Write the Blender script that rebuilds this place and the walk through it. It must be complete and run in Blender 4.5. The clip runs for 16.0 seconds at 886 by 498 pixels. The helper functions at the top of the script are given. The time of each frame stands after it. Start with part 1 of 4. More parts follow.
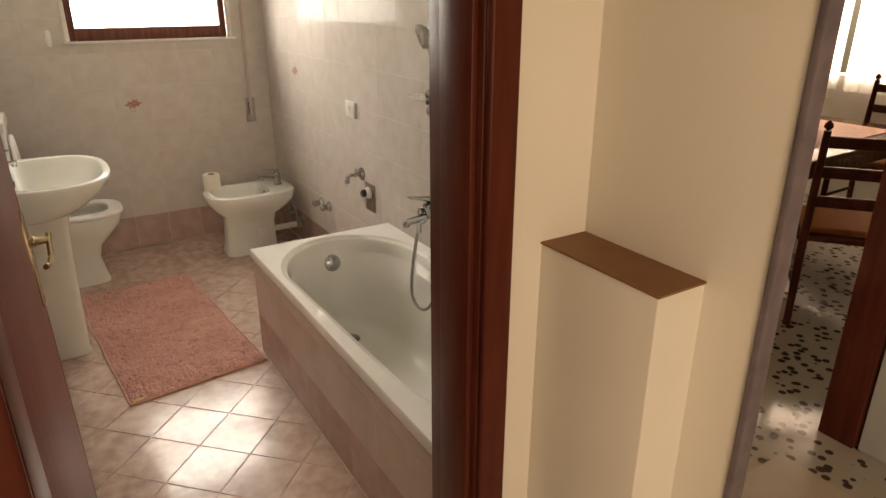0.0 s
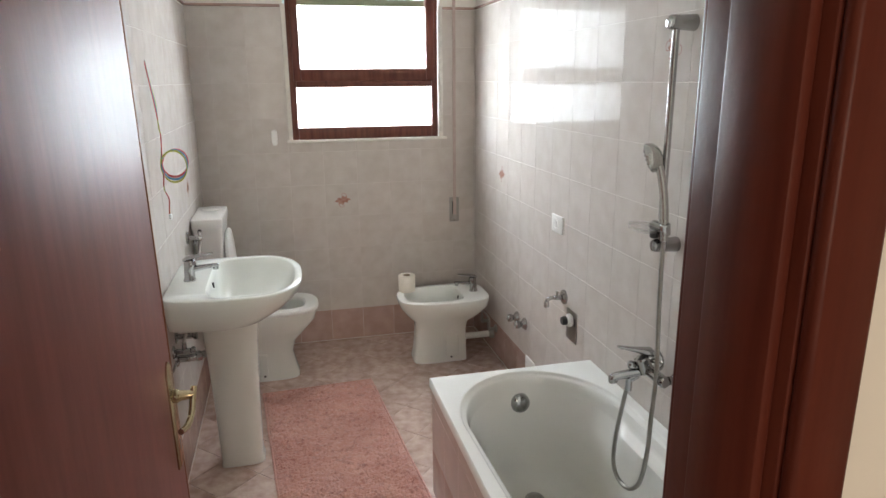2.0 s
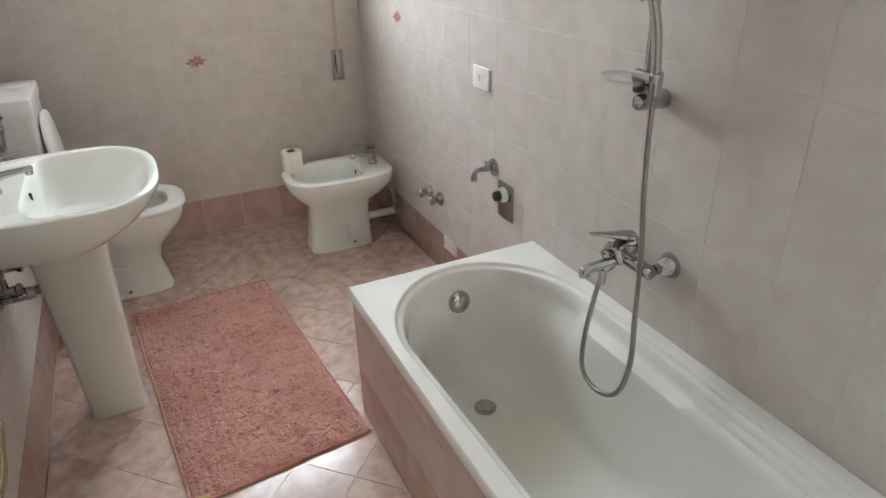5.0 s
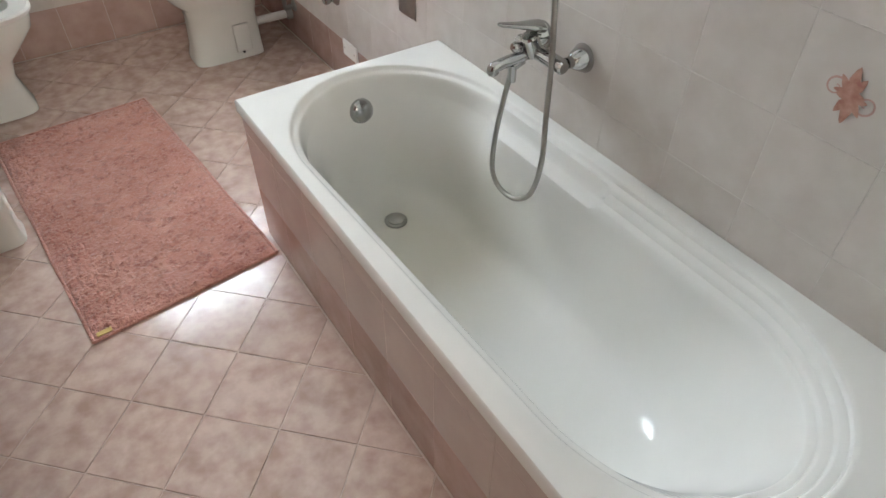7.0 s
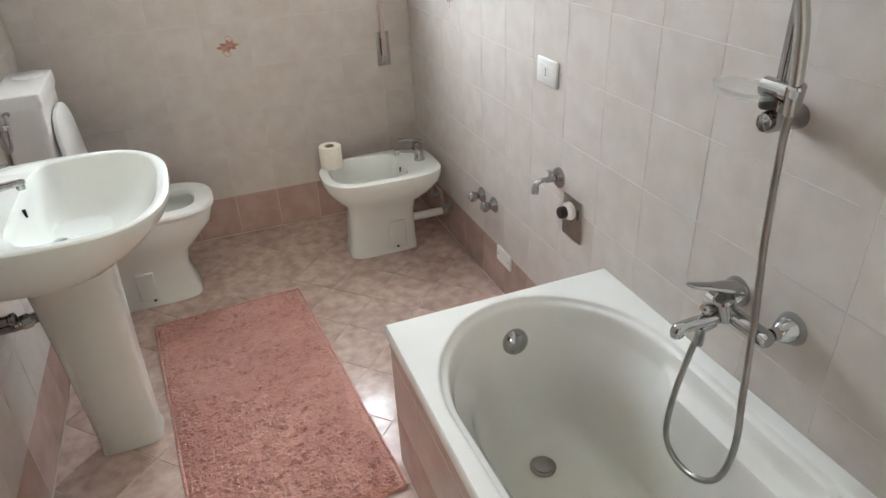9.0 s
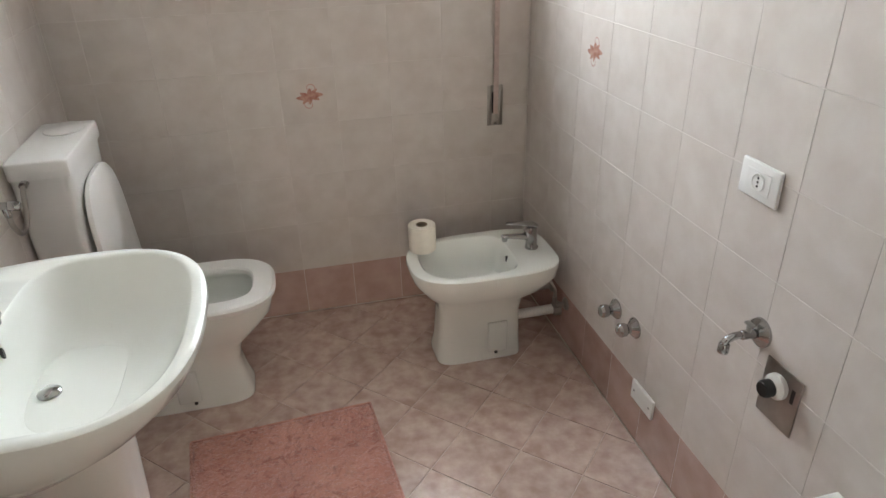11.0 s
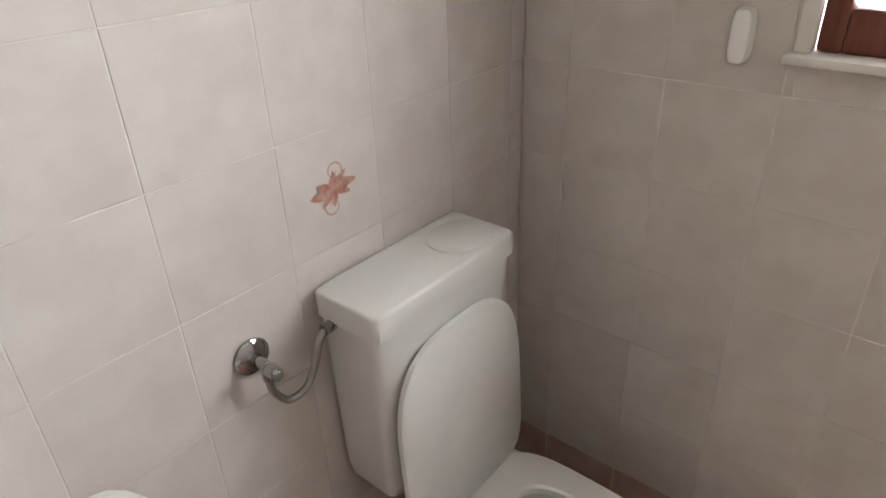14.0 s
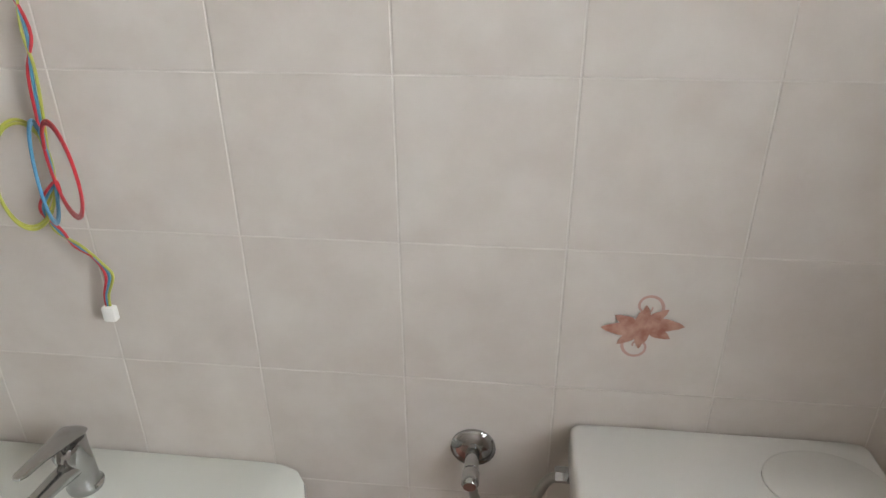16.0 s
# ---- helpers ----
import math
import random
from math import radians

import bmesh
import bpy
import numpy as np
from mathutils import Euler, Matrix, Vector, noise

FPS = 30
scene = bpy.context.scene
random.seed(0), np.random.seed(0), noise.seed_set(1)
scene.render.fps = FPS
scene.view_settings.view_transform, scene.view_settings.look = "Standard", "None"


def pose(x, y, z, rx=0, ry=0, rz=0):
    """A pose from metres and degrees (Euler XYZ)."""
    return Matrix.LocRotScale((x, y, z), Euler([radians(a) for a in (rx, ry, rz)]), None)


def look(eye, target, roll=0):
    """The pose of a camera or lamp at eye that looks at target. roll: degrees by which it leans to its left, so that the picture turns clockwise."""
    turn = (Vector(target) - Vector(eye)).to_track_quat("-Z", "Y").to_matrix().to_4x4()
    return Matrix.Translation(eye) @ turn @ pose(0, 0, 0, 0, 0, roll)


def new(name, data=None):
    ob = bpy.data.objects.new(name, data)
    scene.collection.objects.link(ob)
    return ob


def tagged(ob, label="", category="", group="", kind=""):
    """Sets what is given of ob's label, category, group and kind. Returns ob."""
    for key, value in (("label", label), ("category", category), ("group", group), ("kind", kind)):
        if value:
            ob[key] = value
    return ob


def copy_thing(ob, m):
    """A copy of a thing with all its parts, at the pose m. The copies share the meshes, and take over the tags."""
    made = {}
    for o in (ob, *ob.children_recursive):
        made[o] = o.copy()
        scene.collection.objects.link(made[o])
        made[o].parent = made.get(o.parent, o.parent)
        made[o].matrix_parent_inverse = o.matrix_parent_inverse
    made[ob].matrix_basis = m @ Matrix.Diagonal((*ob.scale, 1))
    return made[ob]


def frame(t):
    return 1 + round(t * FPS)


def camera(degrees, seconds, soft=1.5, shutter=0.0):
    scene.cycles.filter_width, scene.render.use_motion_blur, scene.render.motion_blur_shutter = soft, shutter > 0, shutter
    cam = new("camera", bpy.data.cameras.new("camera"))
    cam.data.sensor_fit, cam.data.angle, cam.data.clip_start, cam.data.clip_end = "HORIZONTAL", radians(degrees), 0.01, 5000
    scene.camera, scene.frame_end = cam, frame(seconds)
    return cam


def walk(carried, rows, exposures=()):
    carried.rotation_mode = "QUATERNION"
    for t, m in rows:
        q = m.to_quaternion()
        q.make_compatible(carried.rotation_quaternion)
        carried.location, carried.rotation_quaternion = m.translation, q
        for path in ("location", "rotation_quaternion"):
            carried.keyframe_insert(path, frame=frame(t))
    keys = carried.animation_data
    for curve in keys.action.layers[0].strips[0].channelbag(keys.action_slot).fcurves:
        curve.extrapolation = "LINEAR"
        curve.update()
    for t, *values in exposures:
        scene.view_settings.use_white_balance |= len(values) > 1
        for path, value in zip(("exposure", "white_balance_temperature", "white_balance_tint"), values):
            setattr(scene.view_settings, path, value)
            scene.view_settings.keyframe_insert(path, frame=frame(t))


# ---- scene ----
cam = camera(68.2, 16.0)
PATH = [
    (0, (0.301, -1.172, 1.555), (1.279, 0.413, 0.825), 0.0),
    (0.5, (0.353, -1.032, 1.587), (1.187, 0.654, 0.909), -0.3),
    (1, (0.381, -0.923, 1.619), (1.108, 0.833, 0.995), -0.8),
    (1.5, (0.407, -0.854, 1.633), (1.006, 0.969, 1.067), -0.9),
    (2, (0.492, -0.754, 1.638), (0.941, 1.129, 1.136), -0.5),
    (2.5, (0.563, -0.687, 1.647), (0.872, 1.238, 1.203), 0.1),
    (3, (0.573, -0.592, 1.628), (0.814, 1.345, 1.193), 0.0),
    (3.5, (0.532, -0.431, 1.626), (0.866, 1.476, 1.123), -0.4),
    (4, (0.502, -0.289, 1.622), (1.006, 1.542, 0.997), -1.2),
    (4.5, (0.485, -0.218, 1.603), (1.152, 1.501, 0.829), -1.5),
    (5, (0.508, -0.181, 1.554), (1.257, 1.427, 0.63), -1.6),
    (5.2, (0.528, -0.164, 1.541), (1.289, 1.394, 0.544), -1.7),
    (7.3, (0.577, -0.12, 1.463), (1.383, 1.078, 0.08), 0.5),
    (7.5, (0.578, -0.122, 1.472), (1.388, 1.118, 0.128), 0.2),
    (8, (0.568, -0.091, 1.502), (1.362, 1.276, 0.278), -0.7),
    (8.5, (0.582, -0.003, 1.518), (1.294, 1.506, 0.414), -2.0),
    (9, (0.652, 0.164, 1.541), (1.247, 1.795, 0.548), -2.7),
    (9.2, (0.67, 0.226, 1.549), (1.227, 1.893, 0.594), -2.6),
    (11.3, (0.755, 0.98, 1.523), (1.093, 2.718, 0.592), -0.8),
    (11.4, (0.778, 1.022, 1.53), (1.064, 2.768, 0.598), -1.2),
    (11.5, (0.78, 1.063, 1.526), (1.044, 2.821, 0.611), -0.8),
    (12, (0.83, 1.227, 1.529), (0.853, 3.02, 0.644), -0.9),
    (12.5, (0.822, 1.443, 1.505), (0.573, 3.217, 0.615), -1.4),
    (13, (0.711, 1.706, 1.548), (0.24, 3.401, 0.595), -0.7),
    (13.5, (0.719, 1.886, 1.52), (-0.108, 3.422, 0.543), -1.7),
    (14, (0.779, 2.105, 1.55), (-0.364, 3.424, 0.573), -2.2),
    (14.3, (0.778, 2.189, 1.557), (-0.501, 3.38, 0.586), -1.8),
    (14.5, (0.767, 2.254, 1.561), (-0.609, 3.324, 0.58), -1.6),
    (15, (0.66, 2.408, 1.555), (-0.901, 3.191, 0.58), -1.1),
    (15.5, (0.629, 2.45, 1.571), (-1.077, 2.849, 0.607), -0.3),
    (16, (0.711, 2.57, 1.563), (-1.074, 2.361, 0.686), -0.4),
]
EXPOSURES = [(0, -0.02, 10900, 22), (0.5, 0.06, 9200, 19), (1, 0.1, 7500, 15), (1.5, 0.18, 7400, 15), (3.5, 0.18, 7400, 15), (5, 0.22, 7400, 15), (7.5, 0.47, 7200, 14),
             (9, 0.43, 7300, 14), (11.5, 0.04, 7800, 18), (12.5, 0.0, 8300, 22), (14, -0.15, 7900, 20), (15, -0.26, 7900, 18), (16, -0.47, 7900, 17)]
walk(cam, [(t, look(eye, target, roll)) for t, eye, target, roll in PATH],
     EXPOSURES)

# ---- light ----
world = bpy.data.worlds.new("sky")
scene.world = world
world.use_nodes = True
wn = world.node_tree
sky = wn.nodes.new("ShaderNodeTexSky")
sky.sky_type, sky.sun_disc = "NISHITA", False
sky.sun_elevation, sky.sun_rotation = radians(38), radians(200)
wn.links.new(sky.outputs[0], wn.nodes["Background"].inputs[0])
wn.nodes["Background"].inputs[1].default_value = 0.12


def area(name, m, sx, sy, watts, colour):
    la = bpy.data.lights.new(name, "AREA")
    la.shape, la.size, la.size_y, la.energy, la.color = "RECTANGLE", sx, sy, watts, colour
    ob = new(name, la)
    ob.matrix_world = m
    return ob


# daylight in the window of the bathroom, in the dining room's window and in the hall window
area("window_daylight", look((0.98, 3.62, 1.95), (0.86, 2.0, 1.78)), 1.5, 1.5, 146, (0.68, 0.85, 1.0)).data.spread = radians(148)
area("dining_daylight", look((5.78, 1.6, 1.6), (3, 1.2, 1.3)), 1.5, 1.3, 95, (0.95, 0.97, 1.0))
area("hall_daylight", look((0.05, -3.62, 1.6), (0.35, -1, 1.3)), 0.9, 1.2, 31, (1.0, 0.94, 0.85))


# ---- materials ----
def mat(name, col, rough=0.5, metal=0.0, var=0.06, scale=6.0, bump=0.0, bscale=60.0, spec=0.5, col2=None, island=0.0, rvar=0.0, coat=0.0):
    m = bpy.data.materials.new(name)
    m.use_nodes = True
    nt = m.node_tree
    b = nt.nodes["Principled BSDF"]
    tc = nt.nodes.new("ShaderNodeTexCoord")
    nz = nt.nodes.new("ShaderNodeTexNoise")
    nz.inputs["Scale"].default_value, nz.inputs["Detail"].default_value = scale, 5
    src = tc.outputs["Object"]
    if island:
        oi = nt.nodes.new("ShaderNodeObjectInfo")
        ad = nt.nodes.new("ShaderNodeVectorMath")
        ad.operation = "MULTIPLY_ADD"
        cb = nt.nodes.new("ShaderNodeCombineXYZ")
        for i in range(3):
            nt.links.new(oi.outputs["Random"], cb.inputs[i])
        nt.links.new(cb.outputs[0], ad.inputs[0])
        ad.inputs[1].default_value = (37, 53, 71)
        nt.links.new(tc.outputs["Object"], ad.inputs[2])
        src = ad.outputs[0]
    nt.links.new(src, nz.inputs["Vector"])
    ramp = nt.nodes.new("ShaderNodeValToRGB")
    c2 = col2 or tuple(c * (1 - var) for c in col)
    c1 = col if col2 else tuple(min(1, c * (1 + var)) for c in col)
    ramp.color_ramp.elements[0].position, ramp.color_ramp.elements[1].position = 0.32, 0.68
    ramp.color_ramp.elements[0].color, ramp.color_ramp.elements[1].color = (*c2, 1), (*c1, 1)
    nt.links.new(nz.outputs["Fac"], ramp.inputs[0])
    out = ramp.outputs[0]
    if island:
        hv = nt.nodes.new("ShaderNodeHueSaturation")
        mr = nt.nodes.new("ShaderNodeMapRange")
        mr.inputs["To Min"].default_value, mr.inputs["To Max"].default_value = 1 - island, 1 + island
        nt.links.new(oi.outputs["Random"], mr.inputs["Value"])
        nt.links.new(mr.outputs[0], hv.inputs["Value"])
        nt.links.new(out, hv.inputs["Color"])
        out = hv.outputs[0]
    nt.links.new(out, b.inputs["Base Color"])
    b.inputs["Roughness"].default_value, b.inputs["Metallic"].default_value = rough, metal
    b.inputs["Specular IOR Level"].default_value = spec
    b.inputs["Coat Weight"].default_value = coat
    if rvar:
        n3 = nt.nodes.new("ShaderNodeTexNoise")
        n3.inputs["Scale"].default_value = scale * 1.7
        nt.links.new(src, n3.inputs["Vector"])
        mr2 = nt.nodes.new("ShaderNodeMapRange")
        mr2.inputs["To Min"].default_value, mr2.inputs["To Max"].default_value = max(0.02, rough - rvar), rough + rvar
        nt.links.new(n3.outputs["Fac"], mr2.inputs["Value"])
        nt.links.new(mr2.outputs[0], b.inputs["Roughness"])
    if bump:
        n2 = nt.nodes.new("ShaderNodeTexNoise")
        n2.inputs["Scale"].default_value, n2.inputs["Detail"].default_value = bscale, 3
        nt.links.new(src, n2.inputs["Vector"])
        bp = nt.nodes.new("ShaderNodeBump")
        bp.inputs["Strength"].default_value, bp.inputs["Distance"].default_value = bump, 0.01
        nt.links.new(n2.outputs["Fac"], bp.inputs["Height"])
        nt.links.new(bp.outputs[0], b.inputs["Normal"])
    return m


def wood(name, dark, light, rough, stretch=(14, 14, 1.2)):
    m = mat(name, light, rough, col2=dark, scale=3.0, bump=0.05, bscale=30)
    nt = m.node_tree
    tc = nt.nodes["Texture Coordinate"]
    mp = nt.nodes.new("ShaderNodeMapping")
    mp.inputs["Scale"].default_value = stretch
    nt.links.new(tc.outputs["Object"], mp.inputs[0])
    nt.links.new(mp.outputs[0], nt.nodes["Noise Texture"].inputs["Vector"])
    nt.nodes["Principled BSDF"].inputs["Specular IOR Level"].default_value = 0.22
    return m


TILE = mat("wall_tile_glaze", (0.625, 0.57, 0.53), 0.07, col2=(0.565, 0.503, 0.460), scale=12, bump=0.014, bscale=9, island=0.010, rvar=0.03, spec=0.035)
PINK = mat("pink_tile_glaze", (0.52, 0.365, 0.32), 0.22, col2=(0.43, 0.28, 0.24), scale=11, bump=0.02, bscale=30, island=0.06, rvar=0.06)
FLOORT = mat("floor_tile_glaze", (0.63, 0.475, 0.415), 0.15, col2=(0.45, 0.305, 0.25), scale=19, bump=0.012, bscale=40, island=0.05, rvar=0.06, spec=0.7)
APRON = mat("apron_tile_glaze", (0.60, 0.50, 0.455), 0.13, col2=(0.54, 0.44, 0.40), scale=7, bump=0.012, bscale=12, island=0.02)
GROUT = mat("grout", (0.63, 0.58, 0.54), 0.7, var=0.08, scale=30)
FGROUT = mat("floor_grout", (0.60, 0.47, 0.41), 0.8, var=0.12, scale=25)
CERAMIC = mat("white_ceramic", (0.80, 0.81, 0.76), 0.06, var=0.012, scale=4, rvar=0.02)
ENAMEL = mat("bath_enamel", (0.82, 0.81, 0.775), 0.13, var=0.015, scale=5, rvar=0.04)
PLASTIC = mat("white_plastic", (0.80, 0.79, 0.76), 0.3, var=0.02, scale=8)
# yellowish stain and soft shade round the waste, both mixed into the enamel colour
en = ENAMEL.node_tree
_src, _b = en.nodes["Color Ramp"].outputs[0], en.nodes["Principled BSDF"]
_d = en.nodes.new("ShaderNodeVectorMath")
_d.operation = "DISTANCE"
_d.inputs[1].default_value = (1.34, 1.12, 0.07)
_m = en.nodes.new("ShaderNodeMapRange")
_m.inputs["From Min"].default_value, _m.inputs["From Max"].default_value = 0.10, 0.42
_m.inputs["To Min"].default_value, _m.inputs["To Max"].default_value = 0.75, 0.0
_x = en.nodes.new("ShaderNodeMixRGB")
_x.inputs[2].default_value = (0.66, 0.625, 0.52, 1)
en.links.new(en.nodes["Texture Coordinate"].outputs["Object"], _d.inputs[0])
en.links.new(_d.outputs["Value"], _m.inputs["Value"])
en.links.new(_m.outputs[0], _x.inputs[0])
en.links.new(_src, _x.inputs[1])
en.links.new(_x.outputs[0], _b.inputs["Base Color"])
CISTERN = mat("cistern_plastic", (0.74, 0.72, 0.69), 0.22, var=0.02, scale=5)
CHROME = mat("chrome", (0.44, 0.44, 0.44), 0.07, 1.0, var=0.03, scale=12, rvar=0.04)
STEEL = mat("brushed_steel", (0.36, 0.34, 0.315), 0.33, 1.0, var=0.1, scale=20, rvar=0.08)
GREYPL = mat("grey_chromed_plastic", (0.52, 0.51, 0.49), 0.25, 0.75, var=0.05, scale=10)
BLACK = mat("black_plastic", (0.012, 0.012, 0.013), 0.35)
PLASTER = mat("white_plaster", (0.80, 0.765, 0.70), 0.75, var=0.03, scale=2.5, bump=0.05, bscale=45)
CEILM = mat("ceiling_paint", (0.82, 0.80, 0.76), 0.85, var=0.02, scale=3, bump=0.03, bscale=60)
MAHOG = wood("mahogany_varnish", (0.170, 0.054, 0.045), (0.212, 0.068, 0.056), 0.42)
MAHOG.node_tree.nodes["Principled BSDF"].inputs["Specular IOR Level"].default_value = 0.12
MAHOGD = wood("dark_mahogany_frame", (0.084, 0.018, 0.012), (0.116, 0.028, 0.018), 0.34)
MAHOGD.node_tree.nodes["Principled BSDF"].inputs["Specular IOR Level"].default_value = 0.13
LIP = wood("orange_wood_edge", (0.15, 0.048, 0.015), (0.27, 0.09, 0.03), 0.35)
BOARD = mat("brown_board", (0.235, 0.105, 0.045), 0.6, var=0.1, scale=18, bump=0.08, bscale=120)
WINWOOD = wood("window_wood", (0.10, 0.030, 0.022), (0.175, 0.060, 0.042), 0.35)
MARBLE = mat("pale_marble", (0.70, 0.66, 0.60), 0.25, var=0.07, scale=14)
BRASS = mat("old_brass", (0.52, 0.43, 0.28), 0.24, 1.0, var=0.12, scale=25, rvar=0.08)
PAPER = mat("toilet_paper", (0.86, 0.80, 0.70), 0.95, var=0.03, scale=40, bump=0.25, bscale=220)
CARD = mat("cardboard", (0.36, 0.27, 0.19), 0.9, var=0.1, scale=30)
TAPE = mat("pinkish_strap", (0.52, 0.40, 0.36), 0.8, var=0.08, scale=60, bump=0.2, bscale=300)
SHUT = mat("green_shutter", (0.36, 0.42, 0.28), 0.5, var=0.06, scale=10)
DECOR = mat("terracotta_glaze", (0.36, 0.150, 0.115), 0.16, col2=(0.55, 0.33, 0.26), scale=60)
DECORL = mat("pale_terracotta_glaze", (0.56, 0.35, 0.31), 0.16, var=0.06, scale=60)
RUBBER = mat("dark_rubber", (0.05, 0.045, 0.04), 0.6)
RED = mat("red_wire", (0.50, 0.025, 0.035), 0.4)
BLUE = mat("blue_wire", (0.05, 0.22, 0.36), 0.4)
YELL = mat("yellow_green_wire", (0.36, 0.37, 0.07), 0.4)
LABEL = mat("gold_label", (0.60, 0.42, 0.14), 0.5)
TERRA = mat("terracotta_pot_red", (0.60, 0.10, 0.05), 0.45)
LEAF = mat("flower_leaf", (0.07, 0.11, 0.03), 0.6, var=0.3, scale=40)
PETAL = mat("yellow_petal", (0.78, 0.55, 0.05), 0.6)
CLOTH = mat("pink_tablecloth", (0.66, 0.42, 0.36), 0.9, var=0.1, scale=25, bump=0.1, bscale=200)
TABLEW = wood("table_wood", (0.12, 0.045, 0.02), (0.22, 0.09, 0.04), 0.12)
CURT = mat("curtain_voile", (0.82, 0.80, 0.78), 0.9, var=0.05, scale=12)
ct = CURT.node_tree
tl, ms = ct.nodes.new("ShaderNodeBsdfTranslucent"), ct.nodes.new("ShaderNodeMixShader")
tl.inputs["Color"].default_value, ms.inputs[0].default_value = (0.85, 0.83, 0.80, 1), 0.8
ct.links.new(ct.nodes["Principled BSDF"].outputs[0], ms.inputs[1])
ct.links.new(tl.outputs[0], ms.inputs[2])
ct.links.new(ms.outputs[0], ct.nodes["Material Output"].inputs["Surface"])
ORANGE = mat("orange_cushion", (0.30, 0.095, 0.02), 0.85, var=0.1, scale=30)
HALLF = mat("hall_floor_tile", (0.50, 0.42, 0.34), 0.18, var=0.05, scale=7, rvar=0.05)
MAUVE = mat("mauve_grey_paint", (0.17, 0.14, 0.16), 0.5, var=0.2, scale=20, bump=0.1, bscale=60)
GREYP = mat("grey_paint", (0.46, 0.46, 0.47), 0.5, var=0.04, scale=5)


def rug_material():
    m = mat("rug_pile", (0.64, 0.315, 0.255), 0.97, col2=(0.51, 0.222, 0.175), scale=4, bump=1.0, bscale=120)
    nt = m.node_tree
    b = nt.nodes["Principled BSDF"]
    b.inputs["Sheen Weight"].default_value = 0.3
    fl_ = nt.nodes.new("ShaderNodeTexNoise")
    fl_.inputs["Scale"].default_value, fl_.inputs["Detail"].default_value, fl_.inputs["Distortion"].default_value = 15, 7, 2.4
    nt.links.new(nt.nodes["Texture Coordinate"].outputs["Object"], fl_.inputs["Vector"])
    rp = nt.nodes.new("ShaderNodeValToRGB")
    rp.color_ramp.elements[0].position, rp.color_ramp.elements[1].position = 0.32, 0.47
    rp.color_ramp.elements[0].color, rp.color_ramp.elements[1].color = (0.74, 0.67, 0.67, 1), (1, 1, 1, 1)
    nt.links.new(fl_.outputs["Fac"], rp.inputs[0])
    mx = nt.nodes.new("ShaderNodeMixRGB")
    mx.blend_type = "MULTIPLY"
    mx.inputs[0].default_value = 1.0
    nt.links.new(nt.nodes["Color Ramp"].outputs[0], mx.inputs[1])
    nt.links.new(rp.outputs[0], mx.inputs[2])
    nt.links.new(mx.outputs[0], b.inputs["Base Color"])
    return m


def terrazzo():
    m = mat("terrazzo", (0.44, 0.39, 0.34), 0.12, var=0.04, scale=9)
    nt = m.node_tree
    v = nt.nodes.new("ShaderNodeTexVoronoi")
    v.inputs["Scale"].default_value = 20
    nt.links.new(nt.nodes["Texture Coordinate"].outputs["Object"], v.inputs["Vector"])
    r = nt.nodes.new("ShaderNodeValToRGB")
    r.color_ramp.elements[0].position, r.color_ramp.elements[1].position = 0.30, 0.36
    r.color_ramp.elements[0].color, r.color_ramp.elements[1].color = (0.07, 0.05, 0.04, 1), (0.44, 0.39, 0.34, 1)
    nt.links.new(v.outputs["Distance"], r.inputs[0])
    nt.links.new(r.outputs[0], nt.nodes["Principled BSDF"].inputs["Base Color"])
    return m


def pane_material():
    m = bpy.data.materials.new("window_glass")
    m.use_nodes = True
    b = m.node_tree.nodes["Principled BSDF"]
    b.inputs["Transmission Weight"].default_value, b.inputs["Roughness"].default_value, b.inputs["IOR"].default_value = 1.0, 0.0, 1.1
    return m


def clear_plastic():
    m = mat("clear_plastic", (0.80, 0.80, 0.78), 0.08, var=0.02, scale=20)
    m.node_tree.nodes["Principled BSDF"].inputs["Alpha"].default_value = 0.28
    return m


RUG, TERRAZZO, GLASS, CLEAR = rug_material(), terrazzo(), pane_material(), clear_plastic()


# ---- mesh helpers ----
def mesh_of(bm, name, smooth=True, angle=40):
    me = bpy.data.meshes.new(name)
    bmesh.ops.recalc_face_normals(bm, faces=bm.faces)
    if smooth:
        for fc in bm.faces:
            fc.smooth = True
        for e in bm.edges:
            if len(e.link_faces) == 2 and e.calc_face_angle(0) > radians(angle):
                e.smooth = False
    bm.to_mesh(me)
    bm.free()
    return me


def part(name, bm, material, parent=None, label="", at=None):
    me = bm if isinstance(bm, bpy.types.Mesh) else mesh_of(bm, name)
    if material and not me.materials:
        me.materials.append(material)
    ob = new(name, me)
    if at is not None:
        ob.matrix_world = at
    if parent:
        ob.parent = parent
    if label:
        tagged(ob, label)
    return ob


def thing(name, label, category, group="", kind=""):
    return tagged(new(name), label, category, group, kind)


def box(x0, x1, y0, y1, z0, z1, bevel=0.0, seg=2):
    bm = bmesh.new()
    bmesh.ops.create_cube(bm, size=1, matrix=Matrix.LocRotScale(((x0 + x1) / 2, (y0 + y1) / 2, (z0 + z1) / 2), None, (x1 - x0, y1 - y0, z1 - z0)))
    if bevel:
        bmesh.ops.bevel(bm, geom=bm.edges[:], offset=bevel, segments=seg, profile=0.5, affect="EDGES", clamp_overlap=True)
    return bm


def join(*bms):
    out = bmesh.new()
    for b in bms:
        me = bpy.data.meshes.new("tmp")
        b.to_mesh(me)
        b.free()
        out.from_mesh(me)
        bpy.data.meshes.remove(me)
    return out


